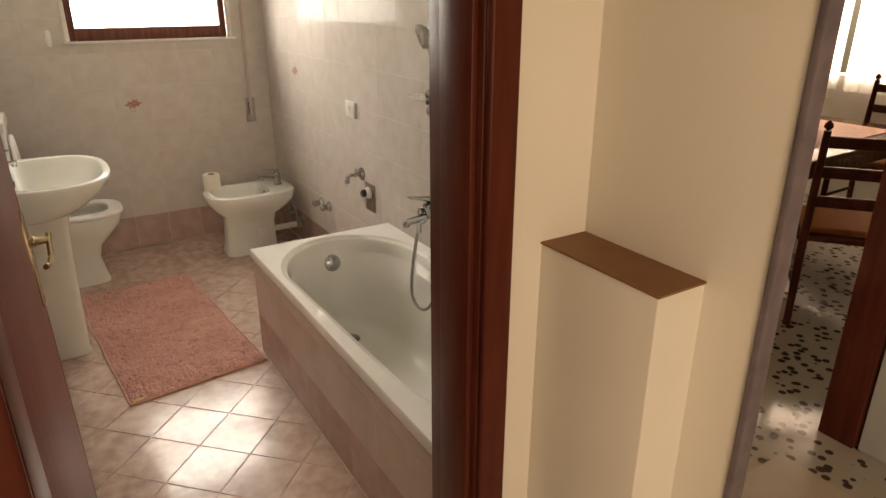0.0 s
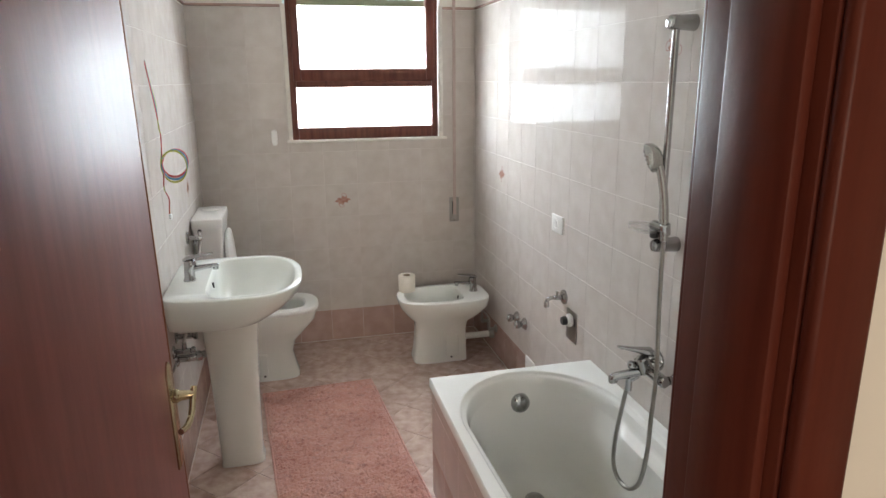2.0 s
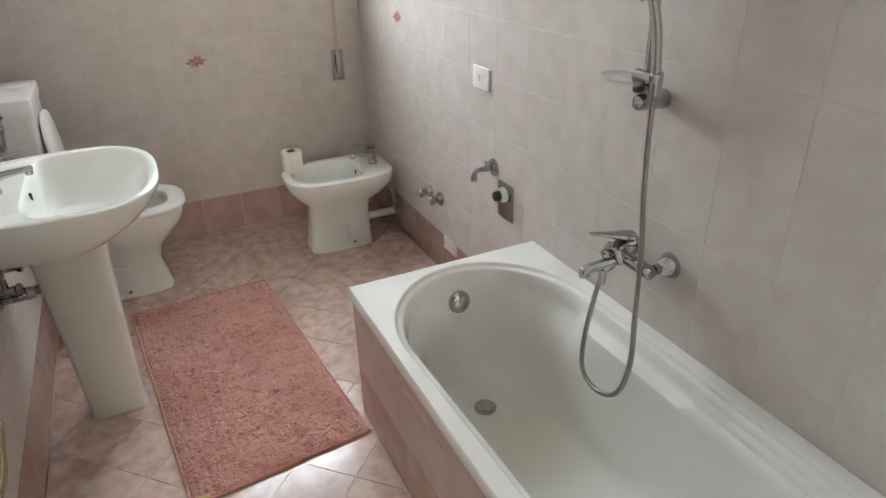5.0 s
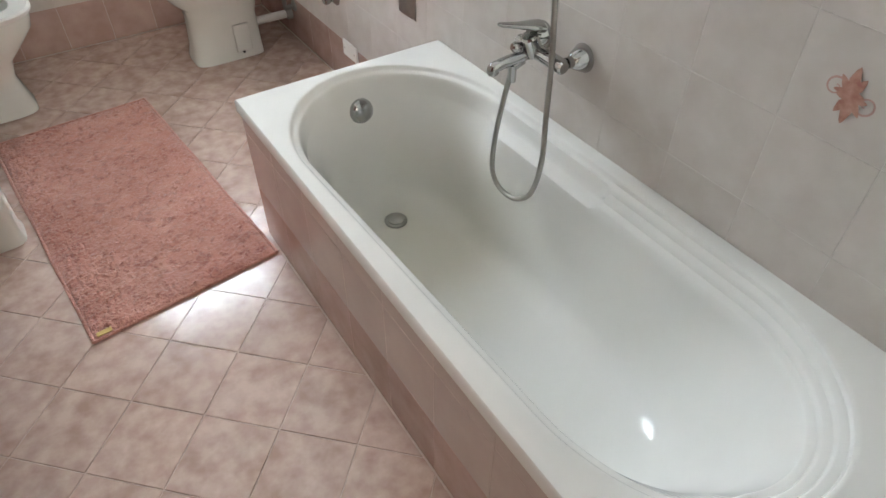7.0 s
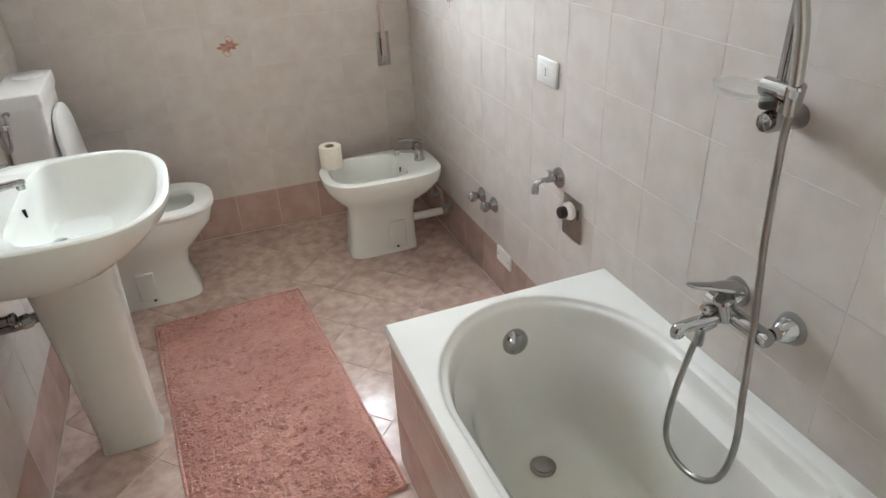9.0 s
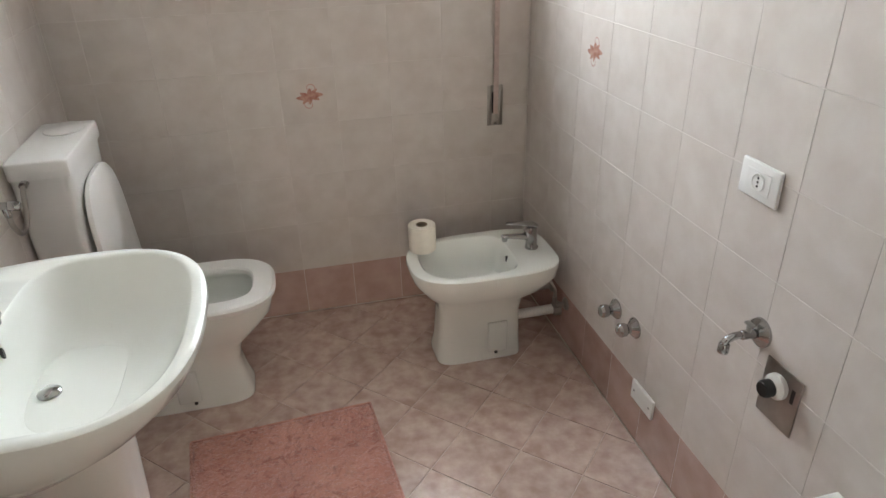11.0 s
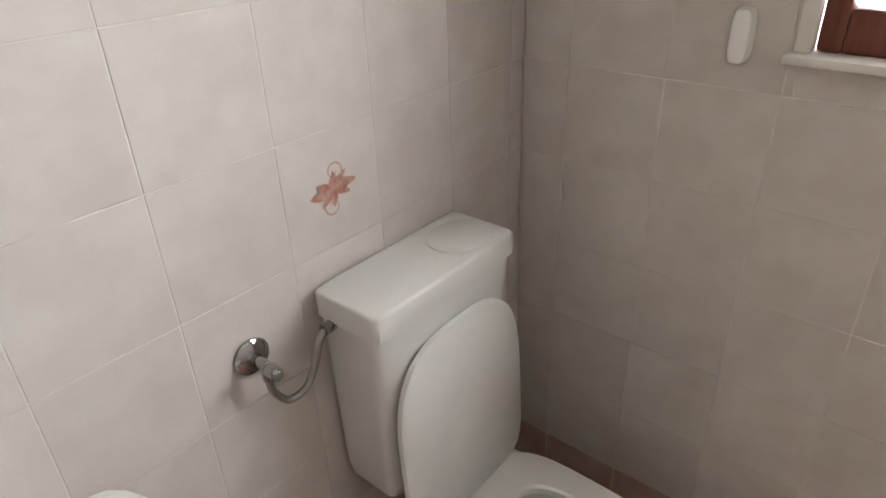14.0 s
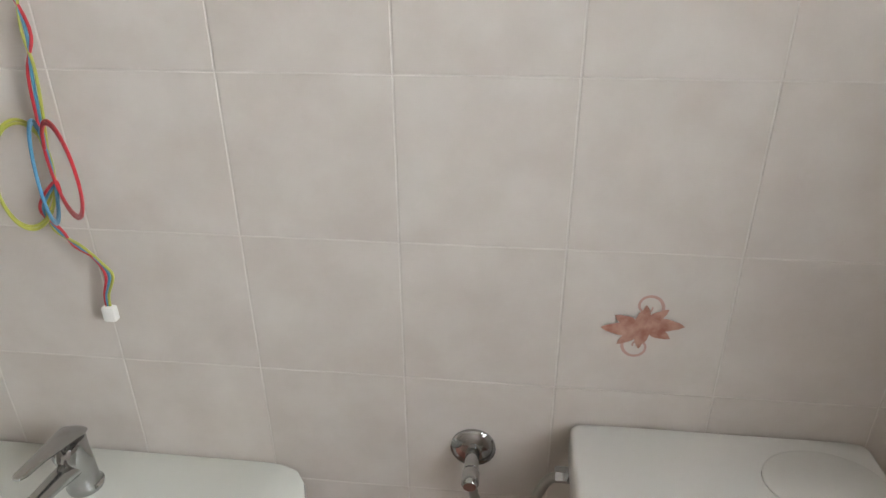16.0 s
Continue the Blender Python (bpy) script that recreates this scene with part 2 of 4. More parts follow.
def loft(rings, cap0=True, cap1=True, close=False):
    bm = bmesh.new()
    vs = [[bm.verts.new(p) for p in r] for r in rings]
    n = len(vs[0])
    pairs = list(zip(vs, vs[1:])) + ([(vs[-1], vs[0])] if close else [])
    for a, b in pairs:
        for i in range(n):
            bm.faces.new((a[i], a[(i + 1) % n], b[(i + 1) % n], b[i]))
    if cap0 and not close:
        bm.faces.new(vs[0][::-1])
    if cap1 and not close:
        bm.faces.new(vs[-1])
    return bm


def turned(profile, n=24, m=None, cap=True):
    """A solid of revolution about z from (radius, z) pairs."""
    bm = loft([[(max(r, 1e-4) * math.cos(2 * math.pi * i / n), max(r, 1e-4) * math.sin(2 * math.pi * i / n), z) for i in range(n)] for r, z in profile], cap, cap)
    if m is not None:
        bm.transform(m)
    return bm


def along(p, q):
    """The pose that takes z from p towards q."""
    return Matrix.Translation(p) @ (Vector(q) - Vector(p)).to_track_quat("Z", "Y").to_matrix().to_4x4()


def rod(p, q, r, r1=None, n=16, bevel=0.0):
    d = (Vector(q) - Vector(p)).length
    r1 = r if r1 is None else r1
    prof = [(r - bevel, 0), (r, bevel), (r1, d - bevel), (r1 - bevel, d)] if bevel else [(r, 0), (r1, d)]
    return turned(prof, n, along(p, q))


def smooth_path(pts, per=10):
    pts = [Vector(p) for p in pts]
    out = []
    for i in range(len(pts) - 1):
        p0, p1, p2, p3 = pts[max(i - 1, 0)], pts[i], pts[i + 1], pts[min(i + 2, len(pts) - 1)]
        for k in range(per):
            t = k / per
            out.append(0.5 * ((2 * p1) + (p2 - p0) * t + (2 * p0 - 5 * p1 + 4 * p2 - p3) * t * t + (3 * p1 - p0 - 3 * p2 + p3) * t ** 3))
    return out + [pts[-1]]


def tube(pts, r, n=10, per=10, ribs=0.0, step=0.004):
    path = smooth_path(pts, per)
    if ribs:
        fine, acc = [path[0]], 0.0
        for a, b in zip(path, path[1:]):
            d = (b - a).length
            k = max(1, round(d / step))
            fine += [a.lerp(b, (j + 1) / k) for j in range(k)]
        path = fine
    rings, up = [], Vector((0.13, 0.31, 0.94)).normalized()
    for i, p in enumerate(path):
        tg = (path[min(i + 1, len(path) - 1)] - path[max(i - 1, 0)]).normalized()
        side = tg.cross(up).normalized()
        up = side.cross(tg).normalized()
        rr = r * (1 + ribs * (1 if i % 2 else -1))
        rings.append([p + rr * (math.cos(2 * math.pi * k / n) * side + math.sin(2 * math.pi * k / n) * up) for k in range(n)])
    return loft(rings)


def oval(cx, cy, ax, ay, z, n=2.6, N=64, back=None, front=None):
    """A superellipse ring; with back or front its exponent differs at -x or +x."""
    out = []
    for i in range(N):
        a = 2 * math.pi * i / N
        c, s = math.cos(a), math.sin(a)
        e = n if back is None else (back if c < 0 else front)
        k = (abs(c) ** e + abs(s) ** e) ** (-1 / e)
        out.append((cx + ax * c * k, cy + ay * s * k, z))
    return out


# ---- structure ----
W, Y0, Y1, H = 1.669, -0.165, 3.29, 2.70
WX0, WX1, WZ0, WZ1 = 0.531, 1.449, 1.288, 2.22
DX0, DX1, DH = 0.205, 0.897, 2.06
HALLY = -0.322
TOP, P = 2.042, 0.202


def structure(name, bm, material, label, category="wall"):
    return tagged(part(name, bm, material), label, category, kind="structure")


structure("floor", join(box(0, W, Y0, Y1, -0.12, -0.0024)), FGROUT, "pale pink grout bed under the bathroom floor tiles", "floor")
structure("ceiling", box(-0.1, W + 0.1, Y0 - 0.13, Y1 + 0.24, H, H + 0.1), CEILM, "plain white painted bathroom ceiling", "ceiling")
wall_w = structure("wall_west", join(box(-0.1, -0.008, Y0, Y1 + 0.25, -0.12, H)), PLASTER, "cream plastered wall, tiled to above head height")
wall_e = structure("wall_east", join(box(W + 0.008, W + 0.1, Y0, Y1 + 0.25, -0.12, H)), PLASTER, "cream plastered wall, tiled to above head height")
wall_n = structure("wall_north", join(box(-0.008, WX0, Y1 + 0.008, Y1 + 0.25, -0.12, H), box(WX1, W + 0.008, Y1 + 0.008, Y1 + 0.25, -0.12, H),
                                      box(WX0, WX1, Y1 + 0.008, Y1 + 0.25, -0.12, WZ0), box(WX0, WX1, Y1 + 0.008, Y1 + 0.25, WZ1, H)), PLASTER, "cream plastered wall around the wood-framed window")
wall_s = structure("wall_south", join(box(-1.0, DX0 - 0.03, HALLY, Y0 - 0.002, -0.12, H), box(DX1 + 0.03, W + 0.1, HALLY, Y0 - 0.002, -0.12, H),
                                      box(DX0 - 0.03, DX1 + 0.03, HALLY, Y0 - 0.002, DH + 0.03, H)), PLASTER, "white plastered wall around the bathroom doorway")

# the hall and the dining room beyond it
structure("hall_floor", box(-1.1, 2.36, -3.9, Y0 - 0.001, -0.12, 0.0), HALLF, "glossy beige hall floor tiles", "floor")
structure("dining_floor", join(box(2.36, 5.7, -3.9, 4.0, -0.12, 0.0), box(1.772, 2.36, Y0 - 0.0005, 4.0, -0.12, 0.0)), TERRAZZO, "polished terrazzo floor with large dark chips", "floor")
structure("ceiling_hall", join(box(-1.1, 1.77, -3.9, HALLY - 0.001, H, H + 0.1), box(1.772, 5.8, -3.9, 4.0, H, H + 0.1)), CEILM, "plain white painted hall ceiling", "ceiling")
structure("wall_hall_corner", box(1.141, 1.170, -0.688, HALLY + 0.012, 0.001, H - 0.001, 0.004), PLASTER, "white plastered wall stub beside the doorway")
structure("trim", box(1.137, 1.172, -0.702, -0.689, 0.001, H - 0.002, 0.003), MAUVE, "worn grey-mauve painted edge of the wall stub", "trim")
structure("wall_hall_west", box(-1.1, -1.0, -3.9, Y0, 0.001, H - 0.001), PLASTER, "plain white plastered hall wall")
structure("wall_hall_south", join(box(-1.0, -0.45, -3.72, -3.6, 0.001, H), box(0.55, 5.7, -3.72, -3.6, 0.001, H), box(-0.45, 0.55, -3.72, -3.6, 0.001, 0.95), box(-0.45, 0.55, -3.72, -3.6, 2.2, H)), PLASTER, "plain white plastered wall with a window opening")
structure("wall_dining_east", join(box(5.6, 5.72, -3.6, 0.8, 0.001, H), box(5.6, 5.72, 2.4, 4.0, 0.001, H), box(5.6, 5.72, 0.8, 2.4, 0.001, 0.97), box(5.6, 5.72, 0.8, 2.4, 2.25, H)), PLASTER, "light dining room wall with a bright window opening")
structure("wall_dining_north", box(1.772, 5.6, 3.9, 4.0, 0.001, H), PLASTER, "plain white dining room wall")
structure("wall_dining_west", box(1.772, 1.85, Y0, 3.9, 0.001, H), PLASTER, "plain white dining room wall")
structure("wall_passage", box(2.62, 2.75, -3.6, -0.30, 0.001, H), GREYP, "pale grey wall beside the dining room opening")
structure("ground", box(-40, 40, -40, 40, -3.2, -3.0), mat("dry_ground", (0.30, 0.27, 0.22), 0.9, var=0.2, scale=0.5), "dry pale ground far below the windows", "ground")


# ---- window ----
def window_unit():
    w = thing("window_1", "dark wood framed window with a fixed lower light, half-raised shutter", "window", kind="structure")
    y0, y1 = Y1 + 0.02, Y1 + 0.075
    a, b, c, d = WX0 + 0.012, WX1 - 0.012, WZ0 + 0.004, WZ1
    for n, e in (("window_frame", (a, a + 0.038, c, d)), ("window_frame", (b - 0.038, b, c, d)), ("window_frame", (a + 0.038, b - 0.038, c, c + 0.070)),
                 ("window_frame", (a + 0.038, b - 0.038, 1.596, 1.655)), ("window_frame", (a + 0.038, b - 0.038, d - 0.05, d))):
        part(n, box(e[0], e[1], y0, y1, e[2], e[3], 0.006), WINWOOD, w)
    # upper sash, set proud of the frame
    x0, x1, z0, z1 = a + 0.024, b - 0.024, 1.632, d - 0.03
    s = part("sash", join(box(x0, x0 + 0.045, y0 - 0.014, y1 - 0.01, z0, z1, 0.006), box(x1 - 0.05, x1, y0 - 0.014, y1 - 0.01, z0, z1, 0.006),
                          box(x0 + 0.045, x1 - 0.05, y0 - 0.014, y1 - 0.01, z0, z0 + 0.072, 0.006), box(x0 + 0.045, x1 - 0.05, y0 - 0.014, y1 - 0.01, z1 - 0.055, z1, 0.006)), WINWOOD, w)
    for z, zz in ((c + 0.055, 1.60), (z0 + 0.065, z1 - 0.05)):
        p = part("pane", box(a + 0.032, b - 0.032, y0 + 0.03, y0 + 0.034, z, zz), GLASS, w)
        p.visible_shadow = False
    part("roller_shutter", join(*[box(a + 0.02, b - 0.02, y1 + 0.03, y1 + 0.044, 2.065 + 0.045 * i, 2.107 + 0.045 * i, 0.005) for i in range(4)]), SHUT, w, "green roller shutter slats")
    part("window_sill", box(WX0 - 0.025, WX1 + 0.035, Y1 - 0.028, Y1 + 0.25, WZ0 - 0.012, WZ0 + 0.004, 0.005), MARBLE, w, "pale marble sill")
    for x0, x1 in ((WX0 - 0.014, WX0 + 0.012), (WX1 - 0.012, WX1 + 0.014)):
        part("reveal_strip", box(x0, x1, Y1 - 0.007, Y1 + 0.02, WZ0 + 0.005, TOP + 0.02, 0.003), MARBLE, w, "narrow white marble strip")


window_unit()


def shutter_strap():
    t = thing("shutter_strap", "pinkish woven shutter strap running into a steel wall plate", "shutter strap")
    x = 1.532
    part("strap", box(x - 0.010, x + 0.010, Y1 - 0.016, Y1 - 0.0135, 0.79, 2.62, 0.0008, 1), TAPE, t)
    pl = part("wall_plate", join(box(x - 0.031, x - 0.013, Y1 - 0.006, Y1, 0.742, 0.902, 0.002), box(x + 0.013, x + 0.031, Y1 - 0.006, Y1, 0.742, 0.902, 0.002),
                                 box(x - 0.013, x + 0.013, Y1 - 0.006, Y1, 0.742, 0.79, 0.002), box(x - 0.013, x + 0.013, Y1 - 0.006, Y1, 0.875, 0.902, 0.002)), STEEL, t)
    part("slot", box(x - 0.0128, x + 0.0128, Y1 - 0.002, Y1 + 0.001, 0.7905, 0.8745), BLACK, t)
    for z in (0.752, 0.892):
        part("screw", turned([(0.004, 0), (0.004, 0.0015), (0.002, 0.0025)], 12, along((x, Y1 - 0.006, z), (x, Y1 - 0.1, z))), CHROME, t)


shutter_strap()

hook = thing("wall_hook", "small white plastic oval hook on the tiles beside the window", "hook")
part("hook_body", loft([oval(0, 0, 0.017, 0.045, z, 4, 32) for z in (0,)] + [oval(0, 0, 0.017 - d, 0.045 - d, z, 4, 32) for d, z in ((0, 0.018), (0.002, 0.027), (0.007, 0.030))]), PLASTIC, hook, at=Matrix.Translation((0.436, Y1, 1.312)) @ pose(0, 0, 0, 90, 0, 0))


# ---- door ----
def door_frame():
    d = thing("door_1", "dark reddish mahogany door frame with flat casings", "door frame", kind="structure")
    for x0, x1, c0, c1 in ((DX1, DX1 + 0.029, DX1 + 0.002, DX1 + 0.060), (DX0 - 0.029, DX0, DX0 - 0.078, DX0 - 0.002)):
        part("lining", box(x0, x1, HALLY - 0.002, Y0 + 0.004, 0.0, DH, 0.004), MAHOGD, d)
        part("casing", box(c0, c1, HALLY - 0.02, HALLY - 0.002, 0.0, DH + 0.07, 0.006, 3), MAHOGD, d)
        part("casing", box(c0 + 0.002, c1, Y0 + 0.0, Y0 + 0.016, 0.0, DH + 0.07, 0.006, 3), MAHOGD, d)
    part("door_stop", box(DX1 - 0.014, DX1 - 0.001, HALLY + 0.01, Y0 - 0.05, 0.0, DH - 0.014, 0.004), MAHOGD, d)
    part("lintel", box(DX0, DX1, HALLY - 0.002, Y0 + 0.004, DH, DH + 0.029, 0.003), MAHOGD, d)
    part("casing", box(DX0 - 0.002, DX1 + 0.002, HALLY - 0.02, HALLY - 0.002, DH + 0.002, DH + 0.07, 0.006), MAHOGD, d)


door_frame()


def door_leaf():
    """Hinged at the origin, closed along +x, thickness towards +y."""
    d = thing("door", "open dark mahogany veneered door with a brass handle", "door")
    L, T, Z = 0.775, 0.042, 2.04
    part("leaf", box(0.008, L - 0.008, -T, 0, 0.008, Z, 0.003), MAHOG, d)
    part("edge_strip", box(L - 0.008, L, -T - 0.001, 0.001, 0.008, Z, 0.002), LIP, d, "orange-brown solid wood edge")
    part("edge_strip", box(0.0, 0.008, -T - 0.0, 0.0, 0.008, Z, 0.002), MAHOGD, d)
    part("cover_strip", box(0.004, 0.024, -T - 0.004, -T + 0.001, 0.008, Z, 0.0015), LIP, d, "orange-brown solid wood strip")
    hx, hz = L - 0.045, 0.99
    for s, y in ((-1, -T), (1, 0)):
        def fl(w, h, dz, dep):
            return loft([[(hx + xx * k, y + s * dd, hz + dz + zz * k2) for xx, zz in ((-w, -h), (w, -h), (w, h * 0.86), (w * 0.55, h), (0, h * 1.06), (-w * 0.55, h), (-w, h * 0.86))] for k, k2, dd in ((1, 1, 0), (1, 1, dep * 0.5), (0.72, 0.95, dep))])
        pl = part("escutcheon", fl(0.021, 0.118, -0.045, 0.007), BRASS, d, "long old brass backplate")
        part("keyhole", box(hx - 0.0025, hx + 0.0025, y + s * 0.0068 - 0.0006, y + s * 0.0068 + 0.0008, hz - 0.125, hz - 0.102), BLACK, pl)
        h = join(turned([(0.014, 0), (0.015, 0.008), (0.011, 0.014), (0.009, 0.042)], 16, along((hx, y + s * 0.006, hz), (hx, y + s, hz))),
                 tube([(hx + 0.008, y + s * 0.048, hz + 0.016), (hx + 0.002, y + s * 0.046, hz + 0.004), (hx - 0.014, y + s * 0.045, hz - 0.012), (hx - 0.034, y + s * 0.044, hz - 0.030), (hx - 0.060, y + s * 0.040, hz - 0.040), (hx - 0.088, y + s * 0.032, hz - 0.038)], 0.0068, 12, 6))
        part("door_handle", h, BRASS, d, "curved old brass lever")
    for z in (0.25, 1.8):
        part("hinge", turned([(0.007, 0), (0.007, 0.09), (0.004, 0.1)], 12, Matrix.Translation((-0.004, 0.006, z))), BRASS, d)
    return d


leaf = door_leaf()
leaf.matrix_world = pose(0.150, -0.118, 0, 0, 0, 87.7) @ pose(0, 0, 1.0) @ pose(0, 0, 0, -0.9, 0, 0) @ pose(0, 0, -0.998)

# the boxed-in ledge in the hall
led = thing("wall_ledge", "white plastered ledge box with a bare brown board on top", "ledge")
part("ledge_box", box(1.036, 1.146, -0.592, HALLY + 0.012, 0.001, 1.130, 0.004), PLASTER, led)
part("top_board", box(1.033, 1.146, -0.595, HALLY + 0.012, 1.1305, 1.135, 0.001, 1), BOARD, led, "bare brown board")


# ---- bath ----
def bath():
    t = thing("bathtub", "white built-in bathtub with a rounded basin and chrome waste", "bathtub")
    x0, x1, y0, y1, z = 0.983, W - 0.001, Y0 + 0.002, 1.556, 0.504
    bx0, bx1, by0, by1, END, N = 1.018, 1.628, -0.06, 1.525, 0.36, 240
    cx, cy = (bx0 + bx1) / 2, (by0 + by1) / 2

    def outline():
        """Points of a stadium with elliptic ends and their outward normals, counter-clockwise from the wall side."""
        ax, quarter, side = (bx1 - bx0) / 2, N // 4 - 20, 40
        pts = [(math.cos(math.pi * k / (2 * quarter)), math.sin(math.pi * k / (2 * quarter)), 1) for k in range(2 * quarter)]
        out = [(cx + ax * c, by1 - END + END * q, c, q) for c, q, _ in pts]
        ya, yb = by0 + END, by1 - END
        out += [(bx0, yb + (ya - yb) * k / side, -1, 0) for k in range(side)]
        out += [(cx - ax * c, ya - END * q, -c, -q) for c, q, _ in pts]
        out += [(bx1, ya + (yb - ya) * k / side, 1, 0) for k in range(side)]
        # the rim widens a little towards the sloping end
        return [(x + 0.028 * max(0, min(1, 1.2 - y)) * (bx1 - x) / (bx1 - bx0), y, nx, ny) for x, y, nx, ny in out]
    line = outline()

    def rect(xa, xb, ya, yb, zz):
        out = []
        for x, y, _, _ in line:
            px, py = x - cx, (y - cy) * (xb - xa) / (yb - ya)
            k = (xb - xa) / 2 / max(abs(px), abs(py), 1e-6)
            out.append([cx + px * k + ((xa + xb) / 2 - cx), (ya + yb) / 2 + py * k * (yb - ya) / (xb - xa), zz])
        for qx in (xa, xb):
            for qy in (ya, yb):
                j = min(range(len(out)), key=lambda i: (out[i][0] - qx) ** 2 + (out[i][1] - qy) ** 2)
                out[j] = [qx, qy, zz]
        return out

    # three profiles of (inset, drop): a plain lip, a smooth arm shelf, a stair of ridges
    plain = [(-0.006, 0), (0, 0.001), (0.003, 0.004), (0.006, 0.010), (0.012, 0.013), (0.020, 0.015), (0.023, 0.019), (0.026, 0.027), (0.029, 0.037), (0.031, 0.046), (0.033, 0.056), (0.035, 0.066), (0.037, 0.078)]
    shelf = [(-0.006, 0), (0, 0.001), (0.003, 0.004), (0.006, 0.010), (0.012, 0.013), (0.020, 0.015), (0.023, 0.022), (0.026, 0.040), (0.030, 0.054), (0.036, 0.060), (0.066, 0.064), (0.073, 0.068), (0.077, 0.082)]
    ridge = [(-0.006, 0), (0, 0.001), (0.005, 0.004), (0.008, 0.013), (0.022, 0.016), (0.025, 0.019), (0.028, 0.029), (0.042, 0.032), (0.045, 0.035), (0.048, 0.045), (0.062, 0.048), (0.066, 0.053), (0.072, 0.080)]

    def weights(i):
        x, y, nx, ny = line[i]
        if nx > 0.55 and 0.70 < y < 1.16:
            w = min(1, (1.16 - y) / 0.08)
            return 1 - w, w, 0
        if y <= 0.70 and (x > cx - 0.05 or y < 0.12):
            w = 1.0 if x > cx - 0.05 else max(0, min(1, (x - bx0 - 0.02) / 0.2))
            return 1 - w, 0, w
        return 1, 0, 0

    def row(k):
        out = []
        for i, (x, y, nx, ny) in enumerate(line):
            wp, ws, wr = weights(i)
            d = wp * plain[k][0] + ws * shelf[k][0] + wr * ridge[k][0]
            h = wp * plain[k][1] + ws * shelf[k][1] + wr * ridge[k][1]
            out.append((x - nx * d, y - ny * d, z - h))
        return out

    def ring(dx, dy0, dy1, zz):
        """The outline drawn in by dx at the sides, dy0 at the sloping end and dy1 at the waste end."""
        fx = 1 - dx / ((bx1 - bx0) / 2)
        fy = (by1 - dy1 - by0 - dy0) / (by1 - by0)
        return [(cx + (x - cx) * fx, by0 + dy0 + (y - by0) * fy, zz) for x, y, _, _ in line]

    rings = [rect(x0 + 0.03, x1 - 0.03, y0 + 0.03, y1 - 0.03, z - 0.05), rect(x0, x1, y0, y1, z - 0.036), rect(x0, x1, y0, y1, z - 0.005), rect(x0 + 0.004, x1 - 0.002, y0 + 0.004, y1 - 0.004, z)]
    rings += [row(k) for k in range(len(plain))]
    rings += [ring(0.074, 0.11, 0.046, z - 0.13), ring(0.084, 0.16, 0.056, z - 0.22), ring(0.094, 0.22, 0.068, z - 0.31), ring(0.108, 0.28, 0.085, z - 0.37),
              ring(0.13, 0.34, 0.11, z - 0.405), ring(0.165, 0.41, 0.15, z - 0.422), ring(0.24, 0.62, 0.4, z - 0.428)]
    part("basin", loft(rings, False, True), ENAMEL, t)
    part("overflow_cap", turned([(0.040, 0), (0.041, 0.006), (0.036, 0.018), (0.026, 0.024), (0.006, 0.027)], 32, along((1.336, 1.488, 0.386), (1.336, 1.0, 0.44))), CHROME, t, "domed chrome overflow knob")
    part("waste_plug", turned([(0.036, -0.004), (0.037, 0.004), (0.034, 0.007), (0.029, 0.007), (0.028, 0.012), (0.02, 0.0155), (0.004, 0.0165)], 32, Matrix.Translation((1.332, 1.29, 0.080))), STEEL, t, "dark steel waste plug")
    return t


bath()
apron = tagged(part("bath_apron", join(box(0.998, 1.02, Y0 + 0.003, 1.536, 0.001, 0.453), box(1.02, W - 0.002, 1.514, 1.536, 0.001, 0.453)), GROUT), "tiled masonry apron under the bathtub", "bath panel", kind="structure")


